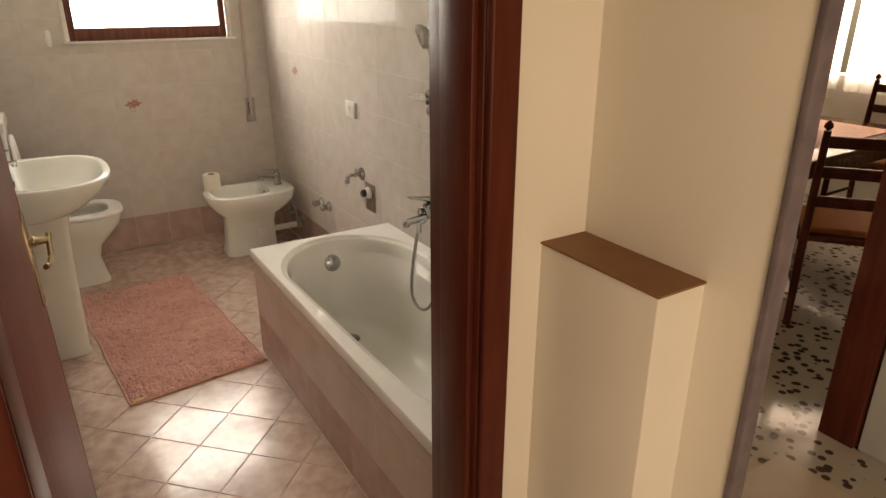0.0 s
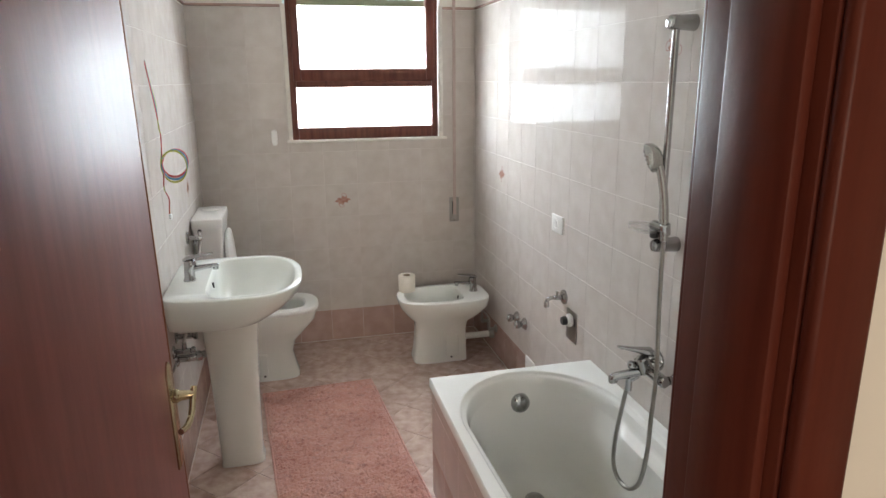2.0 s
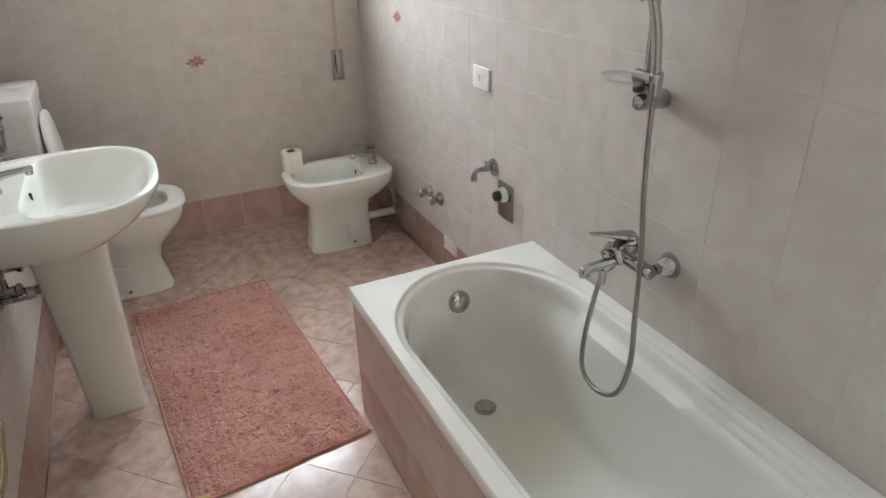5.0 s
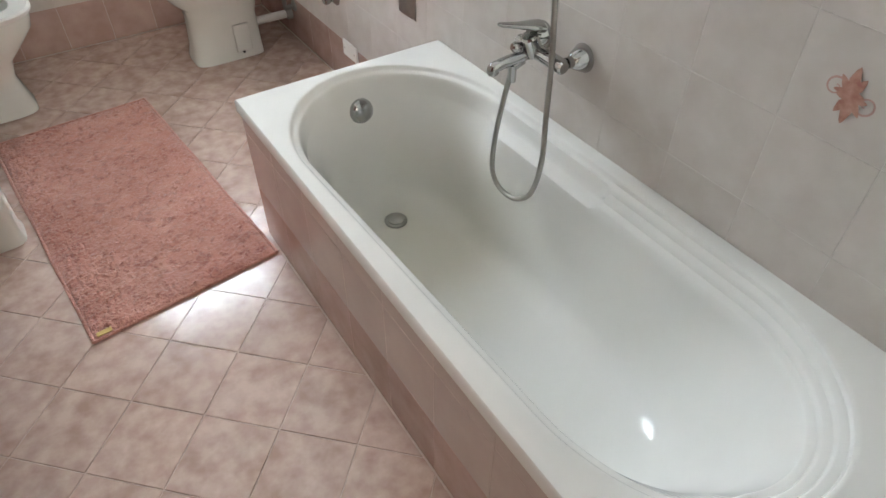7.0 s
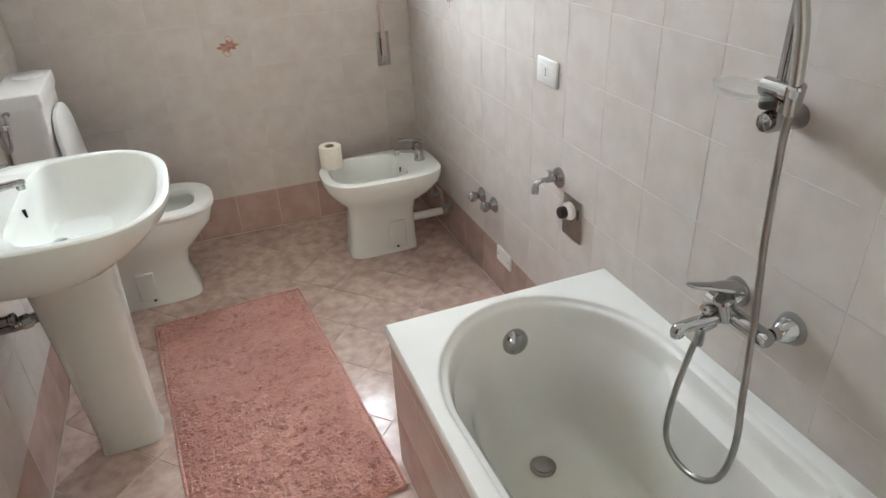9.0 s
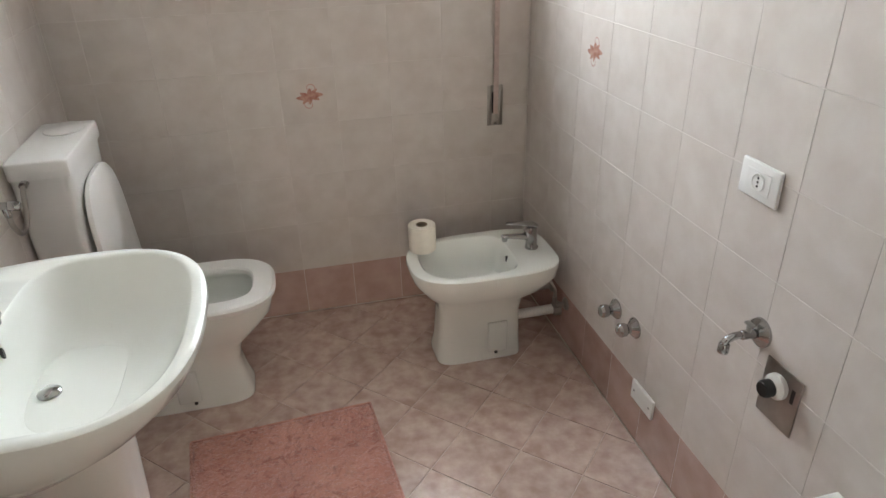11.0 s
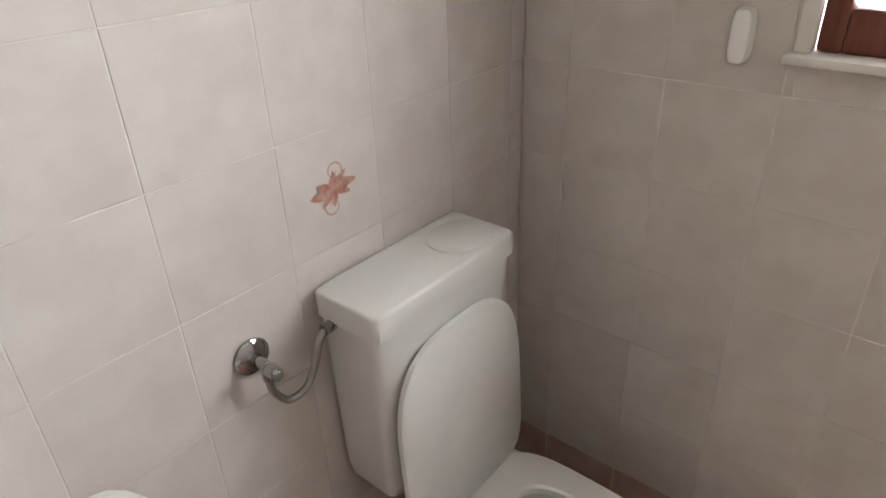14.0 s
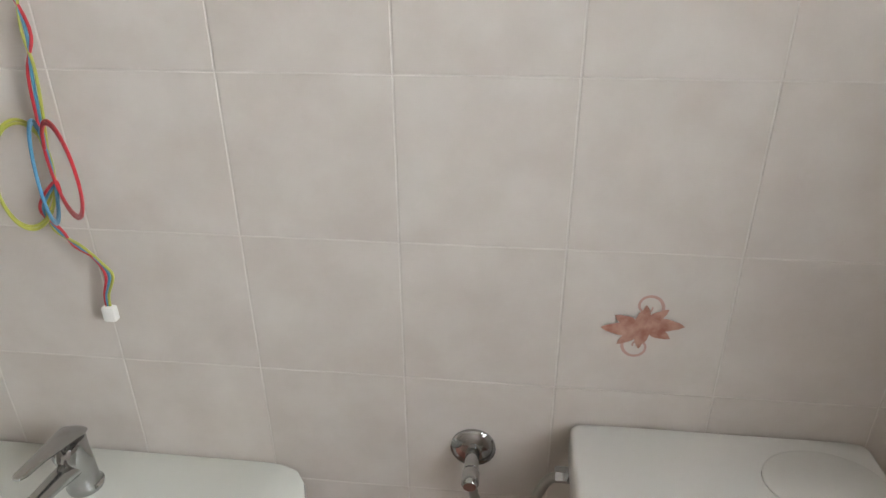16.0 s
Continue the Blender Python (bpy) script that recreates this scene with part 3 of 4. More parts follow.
# ---- basin ----
def washbasin():
    t = thing("washbasin", "white ceramic washbasin on a pedestal with a chrome mixer", "washbasin")
    cy, z = 2.002, 0.850

    def r(x0, x1, half, zz, bk, fr):
        # the sides draw in a little towards the wall
        return [(x, cy + (y - cy) * (1 - 0.13 * max(0, 1 - x / 0.22) ** 1.6), zz_) for x, y, zz_ in oval((x0 + x1) / 2, cy, (x1 - x0) / 2, half, zz, 2.6, 96, bk, fr)]
    outer = [r(0.05, 0.33, 0.16, 0.690, 6, 2.3), r(0.014, 0.37, 0.235, 0.697, 12, 2.3), r(0.005, 0.405, 0.272, 0.712, 14, 2.3), r(0.003, 0.468, 0.300, 0.755, 14, 2.4), r(0.002, 0.510, 0.315, 0.80, 14, 2.6),
             r(0.002, 0.528, 0.320, 0.836, 14, 2.7), r(0.003, 0.526, 0.318, 0.846, 14, 2.7), r(0.008, 0.519, 0.312, z, 14, 2.7)]
    inner = [r(0.150, 0.501, 0.290, z - 0.001, 5, 2.6), r(0.155, 0.495, 0.284, z - 0.006, 5, 2.6), r(0.160, 0.484, 0.270, z - 0.03, 5, 2.6), r(0.170, 0.445, 0.230, z - 0.08, 4, 2.5), r(0.185, 0.39, 0.165, z - 0.125, 3, 2.4), r(0.19, 0.30, 0.06, z - 0.142, 2, 2), r(0.21, 0.26, 0.025, z - 0.143, 2, 2)]
    part("bowl", loft(outer + inner), CERAMIC, t)
    part("overflow_hole", loft([[(0.165 + d, cy + 0.004 * math.cos(a), z - 0.035 + 0.012 * math.sin(a)) for a in [k * math.pi / 6 for k in range(12)]] for d in (-0.006, 0.0025)]), BLACK, t)
    part("waste", join(turned([(0.033, 0), (0.034, 0.004), (0.028, 0.006)], 28, Matrix.Translation((0.222, cy - 0.015, z - 0.138))), turned([(0.021, 0.004), (0.022, 0.012), (0.016, 0.017), (0.003, 0.018)], 24, Matrix.Translation((0.222, cy - 0.015, z - 0.138)))), CHROME, t, "chrome pop-up waste")

    def ped(x0, x1, h, zz):
        return oval((x0 + x1) / 2, cy, (x1 - x0) / 2, h, zz, 2.6, 64, 8, 4.2)
    part("pedestal", loft([ped(0.132, 0.315, 0.074, 0.0005), ped(0.132, 0.315, 0.074, 0.012), ped(0.134, 0.308, 0.070, 0.03), ped(0.124, 0.316, 0.082, 0.35), ped(0.114, 0.326, 0.098, 0.58), ped(0.11, 0.338, 0.112, 0.67), ped(0.11, 0.35, 0.13, 0.72)]), CERAMIC, t, "tapering ceramic pedestal")
    return t, cy, z


_, BCY, BZ = washbasin()


def mixer(label, name="basin_mixer"):
    """A one-lever deck mixer: spout towards +x, base at the origin."""
    t = thing(name, label, "tap")
    part("body", loft([oval(0.0, 0, 0.024, 0.024, 0.0, 2), oval(0.0, 0, 0.025, 0.025, 0.006, 2), oval(0.001, 0, 0.021, 0.021, 0.012, 2), oval(0.003, 0, 0.021, 0.021, 0.045, 2.2), oval(0.008, 0, 0.024, 0.022, 0.07, 2.2), oval(0.004, 0, 0.021, 0.020, 0.086, 2.2), oval(0.002, 0, 0.012, 0.012, 0.092, 2)]), CHROME, t)
    part("spout", loft([[(x, w * math.cos(a), z + h * math.sin(a)) for a in [k * math.pi / 8 for k in range(16)]] for x, z, w, h in ((0.0, 0.045, 0.017, 0.017), (0.04, 0.052, 0.015, 0.012), (0.085, 0.058, 0.013, 0.009), (0.112, 0.060, 0.012, 0.008), (0.118, 0.060, 0.008, 0.005))]), CHROME, t)
    part("aerator", turned([(0.010, 0), (0.011, 0.003), (0.011, 0.014)], 16, Matrix.Translation((0.105, 0, 0.042))), CHROME, t)
    part("lever", loft([[(x, w * math.cos(a), z + h * math.sin(a)) for a in [k * math.pi / 8 for k in range(16)]] for x, z, w, h in ((-0.02, 0.088, 0.012, 0.005), (-0.005, 0.094, 0.019, 0.010), (0.02, 0.099, 0.016, 0.008), (0.06, 0.106, 0.011, 0.005), (0.092, 0.110, 0.010, 0.004), (0.1, 0.110, 0.005, 0.002))]), CHROME, t)
    return t


mixer("chrome single-lever mixer on the washbasin ledge").matrix_world = pose(0.078, BCY - 0.024, BZ - 0.001, 0, 0, 0)


def sink_plumbing():
    t = thing("sink_pipes", "chrome shut-off valves and waste pipe under the washbasin", "plumbing")
    for y, z in ((1.875, 0.585), (1.965, 0.615)):
        v = part("wall_valve", join(turned([(0.027, 0), (0.025, 0.006), (0.012, 0.012), (0.010, 0.05)], 20, along((0.001, y, z), (1, y, z))), rod((0.045, y, z - 0.005), (0.045, y, z + 0.040), 0.009, bevel=0.002), rod((0.038, y, z), (0.070, y, z), 0.012, bevel=0.003)), CHROME, t)
        part("valve_handle", join(turned([(0.008, 0), (0.017, 0.004), (0.018, 0.014), (0.012, 0.019)], 8, along((0.068, y, z), (1, y, z))), rod((0.078, y - 0.022, z), (0.078, y + 0.022, z), 0.004)), CHROME, v)
        part("supply_hose", tube([(0.045, y, z + 0.04), (0.055, y + 0.008, z + 0.07), (0.08, BCY - 0.03, 0.72)], 0.006, 8, 6), STEEL, t)
    part("waste_pipe", tube([(0.002, 1.925, 0.535), (0.06, 1.925, 0.535), (0.11, 1.950, 0.535), (0.155, 1.975, 0.535)], 0.016, 14, 6), CHROME, t)
    part("pipe_nut", rod((0.072, 1.930, 0.535), (0.096, 1.943, 0.535), 0.022, n=8, bevel=0.003), CHROME, t)
    part("rosette", turned([(0.034, 0), (0.031, 0.008), (0.019, 0.014)], 24, along((0.001, 1.925, 0.535), (1, 1.925, 0.535))), CHROME, t)
    part("bracket", rod((0.006, 1.80, 0.535), (0.006, 1.895, 0.535), 0.006), CHROME, t)


sink_plumbing()


# ---- toilet ----
def toilet():
    t = thing("toilet", "white ceramic floor toilet with its seat down and lid raised", "toilet")
    cy = 2.860

    def r(x0, x1, half, zz, bk=6, fr=2.6):
        return oval((x0 + x1) / 2, cy, (x1 - x0) / 2, half, zz, 2.6, 80, bk, fr)
    part("bowl", loft([r(0.10, 0.490, 0.098, 0.001, 8, 4.5), r(0.10, 0.490, 0.098, 0.02, 8, 4.5), r(0.10, 0.478, 0.092, 0.06, 8, 4), r(0.10, 0.462, 0.092, 0.15, 7, 3.4), r(0.09, 0.482, 0.112, 0.22, 7, 3), r(0.08, 0.542, 0.148, 0.28, 6, 2.8), r(0.07, 0.594, 0.171, 0.34, 6, 2.8), r(0.07, 0.605, 0.174, 0.385, 6, 2.9), r(0.072, 0.603, 0.172, 0.398, 6, 2.9),
                       r(0.222, 0.572, 0.142, 0.399, 3.2, 3.0), r(0.214, 0.578, 0.147, 0.390, 3.2, 3.0), r(0.214, 0.576, 0.146, 0.372, 3.0, 2.8), r(0.285, 0.50, 0.086, 0.30, 2.3, 2.3), r(0.31, 0.44, 0.055, 0.22, 2, 2), r(0.34, 0.40, 0.03, 0.20, 2, 2)]), CERAMIC, t)
    part("water", loft([r(0.309, 0.442, 0.056, zz, 2.1, 2.1) for zz in (0.2215, 0.222)]), mat("bowl_water", (0.13, 0.135, 0.12), 0.03), t)
    part("recess_panel", box(0.245, 0.32, cy - 0.103, cy - 0.0905, 0.035, 0.165, 0.010, 3), CERAMIC, t)
    part("bolt", turned([(0.006, 0), (0.006, 0.006), (0.003, 0.009)], 10, along((0.30, cy - 0.101, 0.035), (0.30, cy - 1, 0.035))), RUBBER, t)
    part("seat", loft([r(0.165, 0.612, 0.178, 0.402, 4, 2.9), r(0.160, 0.618, 0.182, 0.408, 4, 2.9), r(0.160, 0.618, 0.182, 0.418, 4, 2.9), r(0.168, 0.610, 0.175, 0.426, 4, 2.9),
                       r(0.252, 0.548, 0.117, 0.425, 3.2, 3.2), r(0.257, 0.543, 0.112, 0.419, 3.2, 3.2), r(0.257, 0.543, 0.112, 0.404, 3.2, 3.2)], False, False, True), PLASTIC, t, "glossy white plastic seat ring")
    # raised lid, leaning back a little against the cistern
    lid = loft([[(p[0], p[1], zz) for p in oval(0.22, 0, 0.22 - d, 0.179 - d, 0, 2.6, 64, 7, 3.0)] for d, zz in ((0.006, 0), (0, 0.005), (0, 0.016), (0.006, 0.021), (0.02, 0.022))])
    part("lid", lid, PLASTIC, t, "raised white plastic lid", at=Matrix.Translation((0.196, cy - 0.008, 0.428)) @ pose(0, 0, 0, 0, -93, 0))
    for s in (-1, 1):
        part("hinge", rod((0.175, cy + s * 0.07 - 0.02, 0.432), (0.175, cy + s * 0.07 + 0.02, 0.432), 0.011, bevel=0.003), PLASTIC, t)


toilet()


def cistern():
    t = thing("toilet_cistern", "white plastic wall-hung toilet cistern with a braided supply hose", "cistern")
    y0, y1, x0, x1 = 2.658, 3.037, 0.004, 0.158

    def r(a, b, c, d, z, e=14):
        return oval((a + b) / 2, (c + d) / 2, (b - a) / 2, (d - c) / 2, z, e, 96, e, e)
    part("tank", loft([r(x0, x1 - 0.03, y0 + 0.040, y1 - 0.040, 0.525, 9), r(x0, x1 - 0.022, y0 + 0.022, y1 - 0.022, 0.536, 10), r(x0, x1 - 0.018, y0 + 0.017, y1 - 0.017, 0.565, 12), r(x0, x1 - 0.006, y0 + 0.006, y1 - 0.006, 0.90, 12), r(x0, x1 - 0.004, y0 + 0.004, y1 - 0.004, 0.925, 12)]), CISTERN, t)
    part("cover", loft([r(x0, x1, y0, y1, 0.926, 20), r(x0, x1 + 0.001, y0, y1, 0.94, 20), r(x0, x1, y0, y1, 0.968, 20), r(x0 + 0.001, x1 - 0.002, y0 + 0.002, y1 - 0.002, 0.972, 20), r(x0 + 0.003, x1 - 0.006, y0 + 0.006, y1 - 0.006, 0.974, 20)]), CISTERN, t)
    b = loft([[(0.085 + k * 0.055 * math.cos(a), 2.955 + k * 0.072 * math.sin(a), z) for a in [i * math.pi / 24 for i in range(48)]] for k, z in ((1, 0.9735), (1, 0.9765), (0.96, 0.978))])
    part("flush_button", b, CISTERN, t)
    part("flush_pipe", tube([(0.075, 2.85, 0.545), (0.075, 2.85, 0.44), (0.09, 2.845, 0.37)], 0.022, 14, 6), PLASTIC, t)
    return t


cistern().matrix_world = pose(0, 0, -0.010)
sv = thing("supply_valve", "chrome wall valve with a braided steel hose to the cistern", "valve")
part("rosette", turned([(0.032, 0), (0.032, 0.004), (0.026, 0.010), (0.010, 0.013)], 28, along((0.001, 2.528, 0.905), (1, 2.528, 0.905))), CHROME, sv)
part("valve_body", join(rod((0.01, 2.528, 0.905), (0.045, 2.528, 0.902), 0.010, bevel=0.002), rod((0.036, 2.528, 0.905), (0.036, 2.530, 0.873), 0.009, bevel=0.002)), CHROME, sv)
part("knob", turned([(0.010, 0), (0.012, 0.004), (0.012, 0.024), (0.009, 0.028)], 10, along((0.043, 2.528, 0.902), (0.2, 2.53, 0.88))), CHROME, sv)
part("braided_hose", tube([(0.036, 2.530, 0.875), (0.037, 2.534, 0.845), (0.040, 2.556, 0.815), (0.043, 2.590, 0.818), (0.045, 2.612, 0.850), (0.046, 2.630, 0.895), (0.046, 2.648, 0.908)], 0.0068, 10, 8, 0.05, 0.003), STEEL, sv)
part("hose_nut", rod((0.046, 2.640, 0.909), (0.046, 2.662, 0.909), 0.011, n=6), CHROME, sv)


# ---- bidet ----
def bidet():
    t = thing("bidet", "white ceramic floor bidet with a chrome mixer", "bidet")
    cy, z = 2.860, 0.402

    def r(x0, x1, half, zz, fr=2.8, bk=4.5):
        # front of the bidet points to -x
        return oval((x0 + x1) / 2, cy, (x1 - x0) / 2, half, zz, 2.6, 80, fr, bk)
    part("bowl", loft([r(1.160, 1.478, 0.098, 0.001, 5, 9), r(1.160, 1.478, 0.098, 0.02, 5, 9), r(1.17, 1.476, 0.092, 0.07, 4, 9), r(1.178, 1.474, 0.092, 0.20, 3.6, 8), r(1.172, 1.486, 0.105, 0.25, 3.2, 6), r(1.125, 1.555, 0.150, 0.295, 3, 4.5), r(1.088, 1.603, 0.177, 0.345, 2.9, 4.2), r(1.076, 1.614, 0.182, 0.385, 2.9, 4), r(1.078, 1.613, 0.181, z - 0.004, 2.9, 4), r(1.084, 1.607, 0.175, z, 2.9, 4),
                       r(1.118, 1.458, 0.146, z - 0.001, 2.8, 5), r(1.124, 1.452, 0.140, z - 0.008, 2.8, 5), r(1.136, 1.442, 0.128, z - 0.05, 2.7, 4.5), r(1.175, 1.425, 0.095, z - 0.11, 2.5, 3.5), r(1.24, 1.36, 0.05, z - 0.142, 2, 2)]), CERAMIC, t)
    part("overflow_hole", box(1.4405, 1.449, cy - 0.004, cy + 0.004, z - 0.045, z - 0.022, 0.002), BLACK, t)
    part("waste", turned([(0.03, 0), (0.03, 0.004), (0.02, 0.007)], 24, Matrix.Translation((1.30, cy, z - 0.143))), CHROME, t)
    part("recess_panel", box(1.345, 1.42, cy - 0.103, cy - 0.0905, 0.035, 0.165, 0.010, 3), CERAMIC, t)
    part("bolt", turned([(0.006, 0), (0.006, 0.006), (0.003, 0.009)], 10, along((1.375, cy - 0.101, 0.035), (1.375, cy - 1, 0.035))), RUBBER, t)


bidet()
mixer("chrome single-lever mixer on the bidet ledge", "bidet_mixer").matrix_world = pose(1.540, 2.860, 0.401, 0, 0, 180)
bp_ = thing("bidet_pipes", "white waste pipe and dark valves behind the bidet", "plumbing")
part("waste_pipe", tube([(1.48, 2.86, 0.115), (1.57, 2.86, 0.115), (1.675, 2.86, 0.115)], 0.019, 14, 4), PLASTIC, bp_)
part("pipe_collar", turned([(0.028, 0), (0.028, 0.02), (0.02, 0.03)], 20, along((W - 0.001, 2.86, 0.115), (1, 2.86, 0.115))), STEEL, bp_)
for yy in (2.80, 2.94):
    part("wall_valve", join(turned([(0.025, 0), (0.023, 0.006), (0.011, 0.012), (0.010, 0.05)], 18, along((W - 0.001, yy, 0.17), (1, yy, 0.17))), rod((1.62, yy, 0.17), (1.62, yy, 0.21), 0.009)), STEEL, bp_)
    part("supply_hose", tube([(1.62, yy, 0.21), (1.61, yy, 0.26), (1.56, 2.86, 0.31)], 0.006, 8, 5), STEEL, bp_)


def paper_roll():
    t = thing("toilet_roll", "part-used white toilet paper roll standing on the bidet rim", "toilet roll")
    N = 40
    part("paper", loft([[(r * math.cos(2 * math.pi * i / N), r * math.sin(2 * math.pi * i / N), z) for i in range(N)] for r, z in ((0.0215, 0.001), (0.048, 0.0), (0.050, 0.003), (0.0505, 0.05), (0.050, 0.097), (0.048, 0.1), (0.0215, 0.099))], False, False, True), PAPER, t)
    part("core", loft([[(r * math.cos(2 * math.pi * i / N), r * math.sin(2 * math.pi * i / N), z) for i in range(N)] for r, z in ((0.0195, 0.0), (0.0213, 0.0), (0.0213, 0.1), (0.0195, 0.1))], False, False, True), CARD, t, "brown cardboard core")
    return t


paper_roll().matrix_world = pose(1.152, 2.962, 0.4025)


# ---- shower set ----
def shower():
    t = thing("shower_rail", "chrome shower rail with hand shower, soap dish and hose", "shower")
    x, y = 1.609, 1.014
    part("rail", rod((x, y, 1.15), (x, y, 1.845), 0.0105), CHROME, t)
    for z in (1.165, 1.825):
        part("bracket", loft([[(W - 0.001 - d, y + w * math.cos(a), z + h * math.sin(a)) for a in [k * math.pi / 12 for k in range(24)]] for d, w, h in ((0, 0.024, 0.024), (0.01, 0.024, 0.024), (0.05, 0.020, 0.021), (0.075, 0.020, 0.021), (0.084, 0.016, 0.017), (0.086, 0.004, 0.004))]), CHROME, t)
    sl = part("slider", join(rod((x - 0.005, y - 0.035, 1.222), (x - 0.005, y + 0.034, 1.222), 0.018, bevel=0.004), rod((x - 0.005, y - 0.034, 1.205), (x - 0.016, y - 0.046, 1.245), 0.016, bevel=0.004)), CHROME, t)
    part("clamp", rod((x - 0.018, y + 0.008, 1.188), (x - 0.018, y + 0.008, 1.215), 0.013, bevel=0.003), RUBBER, t)
    part("soap_dish", loft([[(x - 0.018 + k * 0.048 * math.cos(a), y + 0.062 + k * 0.070 * math.sin(a), z) for a in [i * math.pi / 16 for i in range(32)]] for k, z in ((0.75, 1.200), (0.95, 1.204), (1.0, 1.216), (0.96, 1.216), (0.92, 1.208), (0.7, 1.2045))]), CLEAR, t, "clear plastic soap dish")
    # hand shower: handle rises from the slider to the tilted head
    part("hand_shower", tube([(x - 0.012, y - 0.040, 1.190), (x - 0.016, y - 0.040, 1.26), (x - 0.022, y - 0.034, 1.34), (x - 0.028, y - 0.016, 1.405), (x - 0.032, y + 0.004, 1.435)], 0.0125, 14, 6), GREYPL, t)
    hm = along((x - 0.034, y + 0.004, 1.442), (x - 0.119, y + 0.062, 1.405))
    hd = part("shower_head", turned([(0.010, -0.020), (0.028, -0.014), (0.042, 0.0), (0.046, 0.014), (0.045, 0.022), (0.038, 0.025), (0.004, 0.026)], 32, hm), GREYPL, t, "grey round shower head")
    for k in range(12):
        a = 2 * math.pi * k / 12
        part("nozzle", turned([(0.0035, 0), (0.0028, 0.003)], 8, hm @ Matrix.Translation((0.026 * math.cos(a), 0.026 * math.sin(a), 0.0255))), RUBBER, hd)
    part("hose", tube([(x - 0.012, y - 0.040, 1.195), (x - 0.014, y - 0.041, 1.12), (x - 0.018, y - 0.054, 0.95), (x - 0.030, y - 0.084, 0.78), (x - 0.062, y - 0.124, 0.64), (x - 0.088, y - 0.156, 0.53), (x - 0.098, y - 0.142, 0.43), (x - 0.100, y - 0.088, 0.374), (x - 0.100, y - 0.020, 0.364), (x - 0.098, y + 0.024, 0.402), (x - 0.090, y + 0.032, 0.50), (x - 0.078, y + 0.022, 0.62), (x - 0.070, y + 0.010, 0.705)], 0.0072, 10, 10, 0.06, 0.0035), STEEL, t, "ribbed steel hose")

    t.matrix_world = pose(0, 0, -0.034)

shower()


def bath_mixer():
    t = thing("bath_mixer", "chrome wall-mounted bath mixer above the tub", "tap")
    yc, z = 0.988, 0.716
    for y in (yc - 0.075, yc + 0.075):
        part("rosette", turned([(0.036, 0), (0.036, 0.004), (0.020, 0.034), (0.014, 0.04), (0.014, 0.055)], 28, along((W - 0.001, y, z), (1, y, z))), CHROME, t)
    part("body", join(rod((1.594, yc - 0.09, z), (1.594, yc + 0.085, z), 0.019, bevel=0.005, n=20), rod((1.594, yc + 0.02, z - 0.01), (1.569, yc + 0.02, z + 0.045), 0.025, 0.022, 20, 0.005), rod((1.569, yc + 0.03, z - 0.02), (1.539, yc + 0.036, z - 0.036), 0.013, bevel=0.003)), CHROME, t)
    part("spout", tube([(1.589, yc + 0.025, z - 0.005), (1.564, yc + 0.030, z - 0.012), (1.524, yc + 0.040, z - 0.02), (1.490, yc + 0.046, z - 0.030), (1.490, yc + 0.047, z - 0.044)], 0.0145, 16, 6), CHROME, t)
    part("lever", loft([[(1.592 - s * 0.085, yc + 0.02 + s * 0.030 + w * math.cos(a), z + 0.062 + s * 0.012 + h * math.sin(a)) for a in [k * math.pi / 8 for k in range(16)]] for s, w, h in ((-0.25, 0.010, 0.006), (-0.1, 0.024, 0.016), (0.1, 0.024, 0.013), (0.5, 0.015, 0.008), (1.0, 0.012, 0.005), (1.08, 0.005, 0.002))]), CHROME, t)
    part("diverter", turned([(0.008, 0), (0.014, 0.008), (0.014, 0.02), (0.009, 0.026)], 14, along((1.559, yc + 0.03, z + 0.012), (1.494, yc + 0.05, z + 0.025))), CHROME, t)
    part("hose_nut", rod((1.539, yc + 0.034, z - 0.075), (1.539, yc + 0.034, z - 0.03), 0.011, n=8), CHROME, t)


bath_mixer()


# ---- small wall fittings ----
def socket(label, mods=3):
    """A plate on the wall x = 0 facing +x, centre at the origin."""
    t = thing("wall_socket", label, "socket")
    part("plate", box(0, 0.009, -0.06, 0.06, -0.04, 0.04, 0.004, 3), PLASTIC, t)
    part("insert", box(0.0085, 0.0105, -0.036, 0.036, -0.024, 0.024, 0.001, 1), PLASTIC, t)
    so = part("socket_face", turned([(0.019, 0.0), (0.019, 0.0125), (0.017, 0.0128), (0.0165, 0.0112)], 28, along((0, 0.0, 0), (1, 0.0, 0))), PLASTIC, t)
    for k in (-1, 0, 1):
        part("pin_hole", turned([(0.0028, 0.0108), (0.0028, 0.0118)], 10, along((0, 0, 0.009 * k), (1, 0, 0.009 * k))), BLACK, so)
    return t


socket("white plastic wall socket on the tiles above the tub").matrix_world = pose(W, 1.930, 1.002, 0, 0, 180)
socket("white plastic wall socket on the tiles above the basin").matrix_world = pose(0, 1.463, 1.113, 0, 0, 0)
cover = thing("cover_plate", "blank white plastic cover plate low on the tiled wall", "cover plate")
part("plate", box(W - 0.010, W, 2.160, 2.280, 0.150, 0.217, 0.003, 2), PLASTIC, cover)
for yy in (2.177, 2.263):
    part("screw", turned([(0.004, 0), (0.003, 0.0015)], 10, along((W - 0.010, yy, 0.184), (0, yy, 0.184))), STEEL, cover)

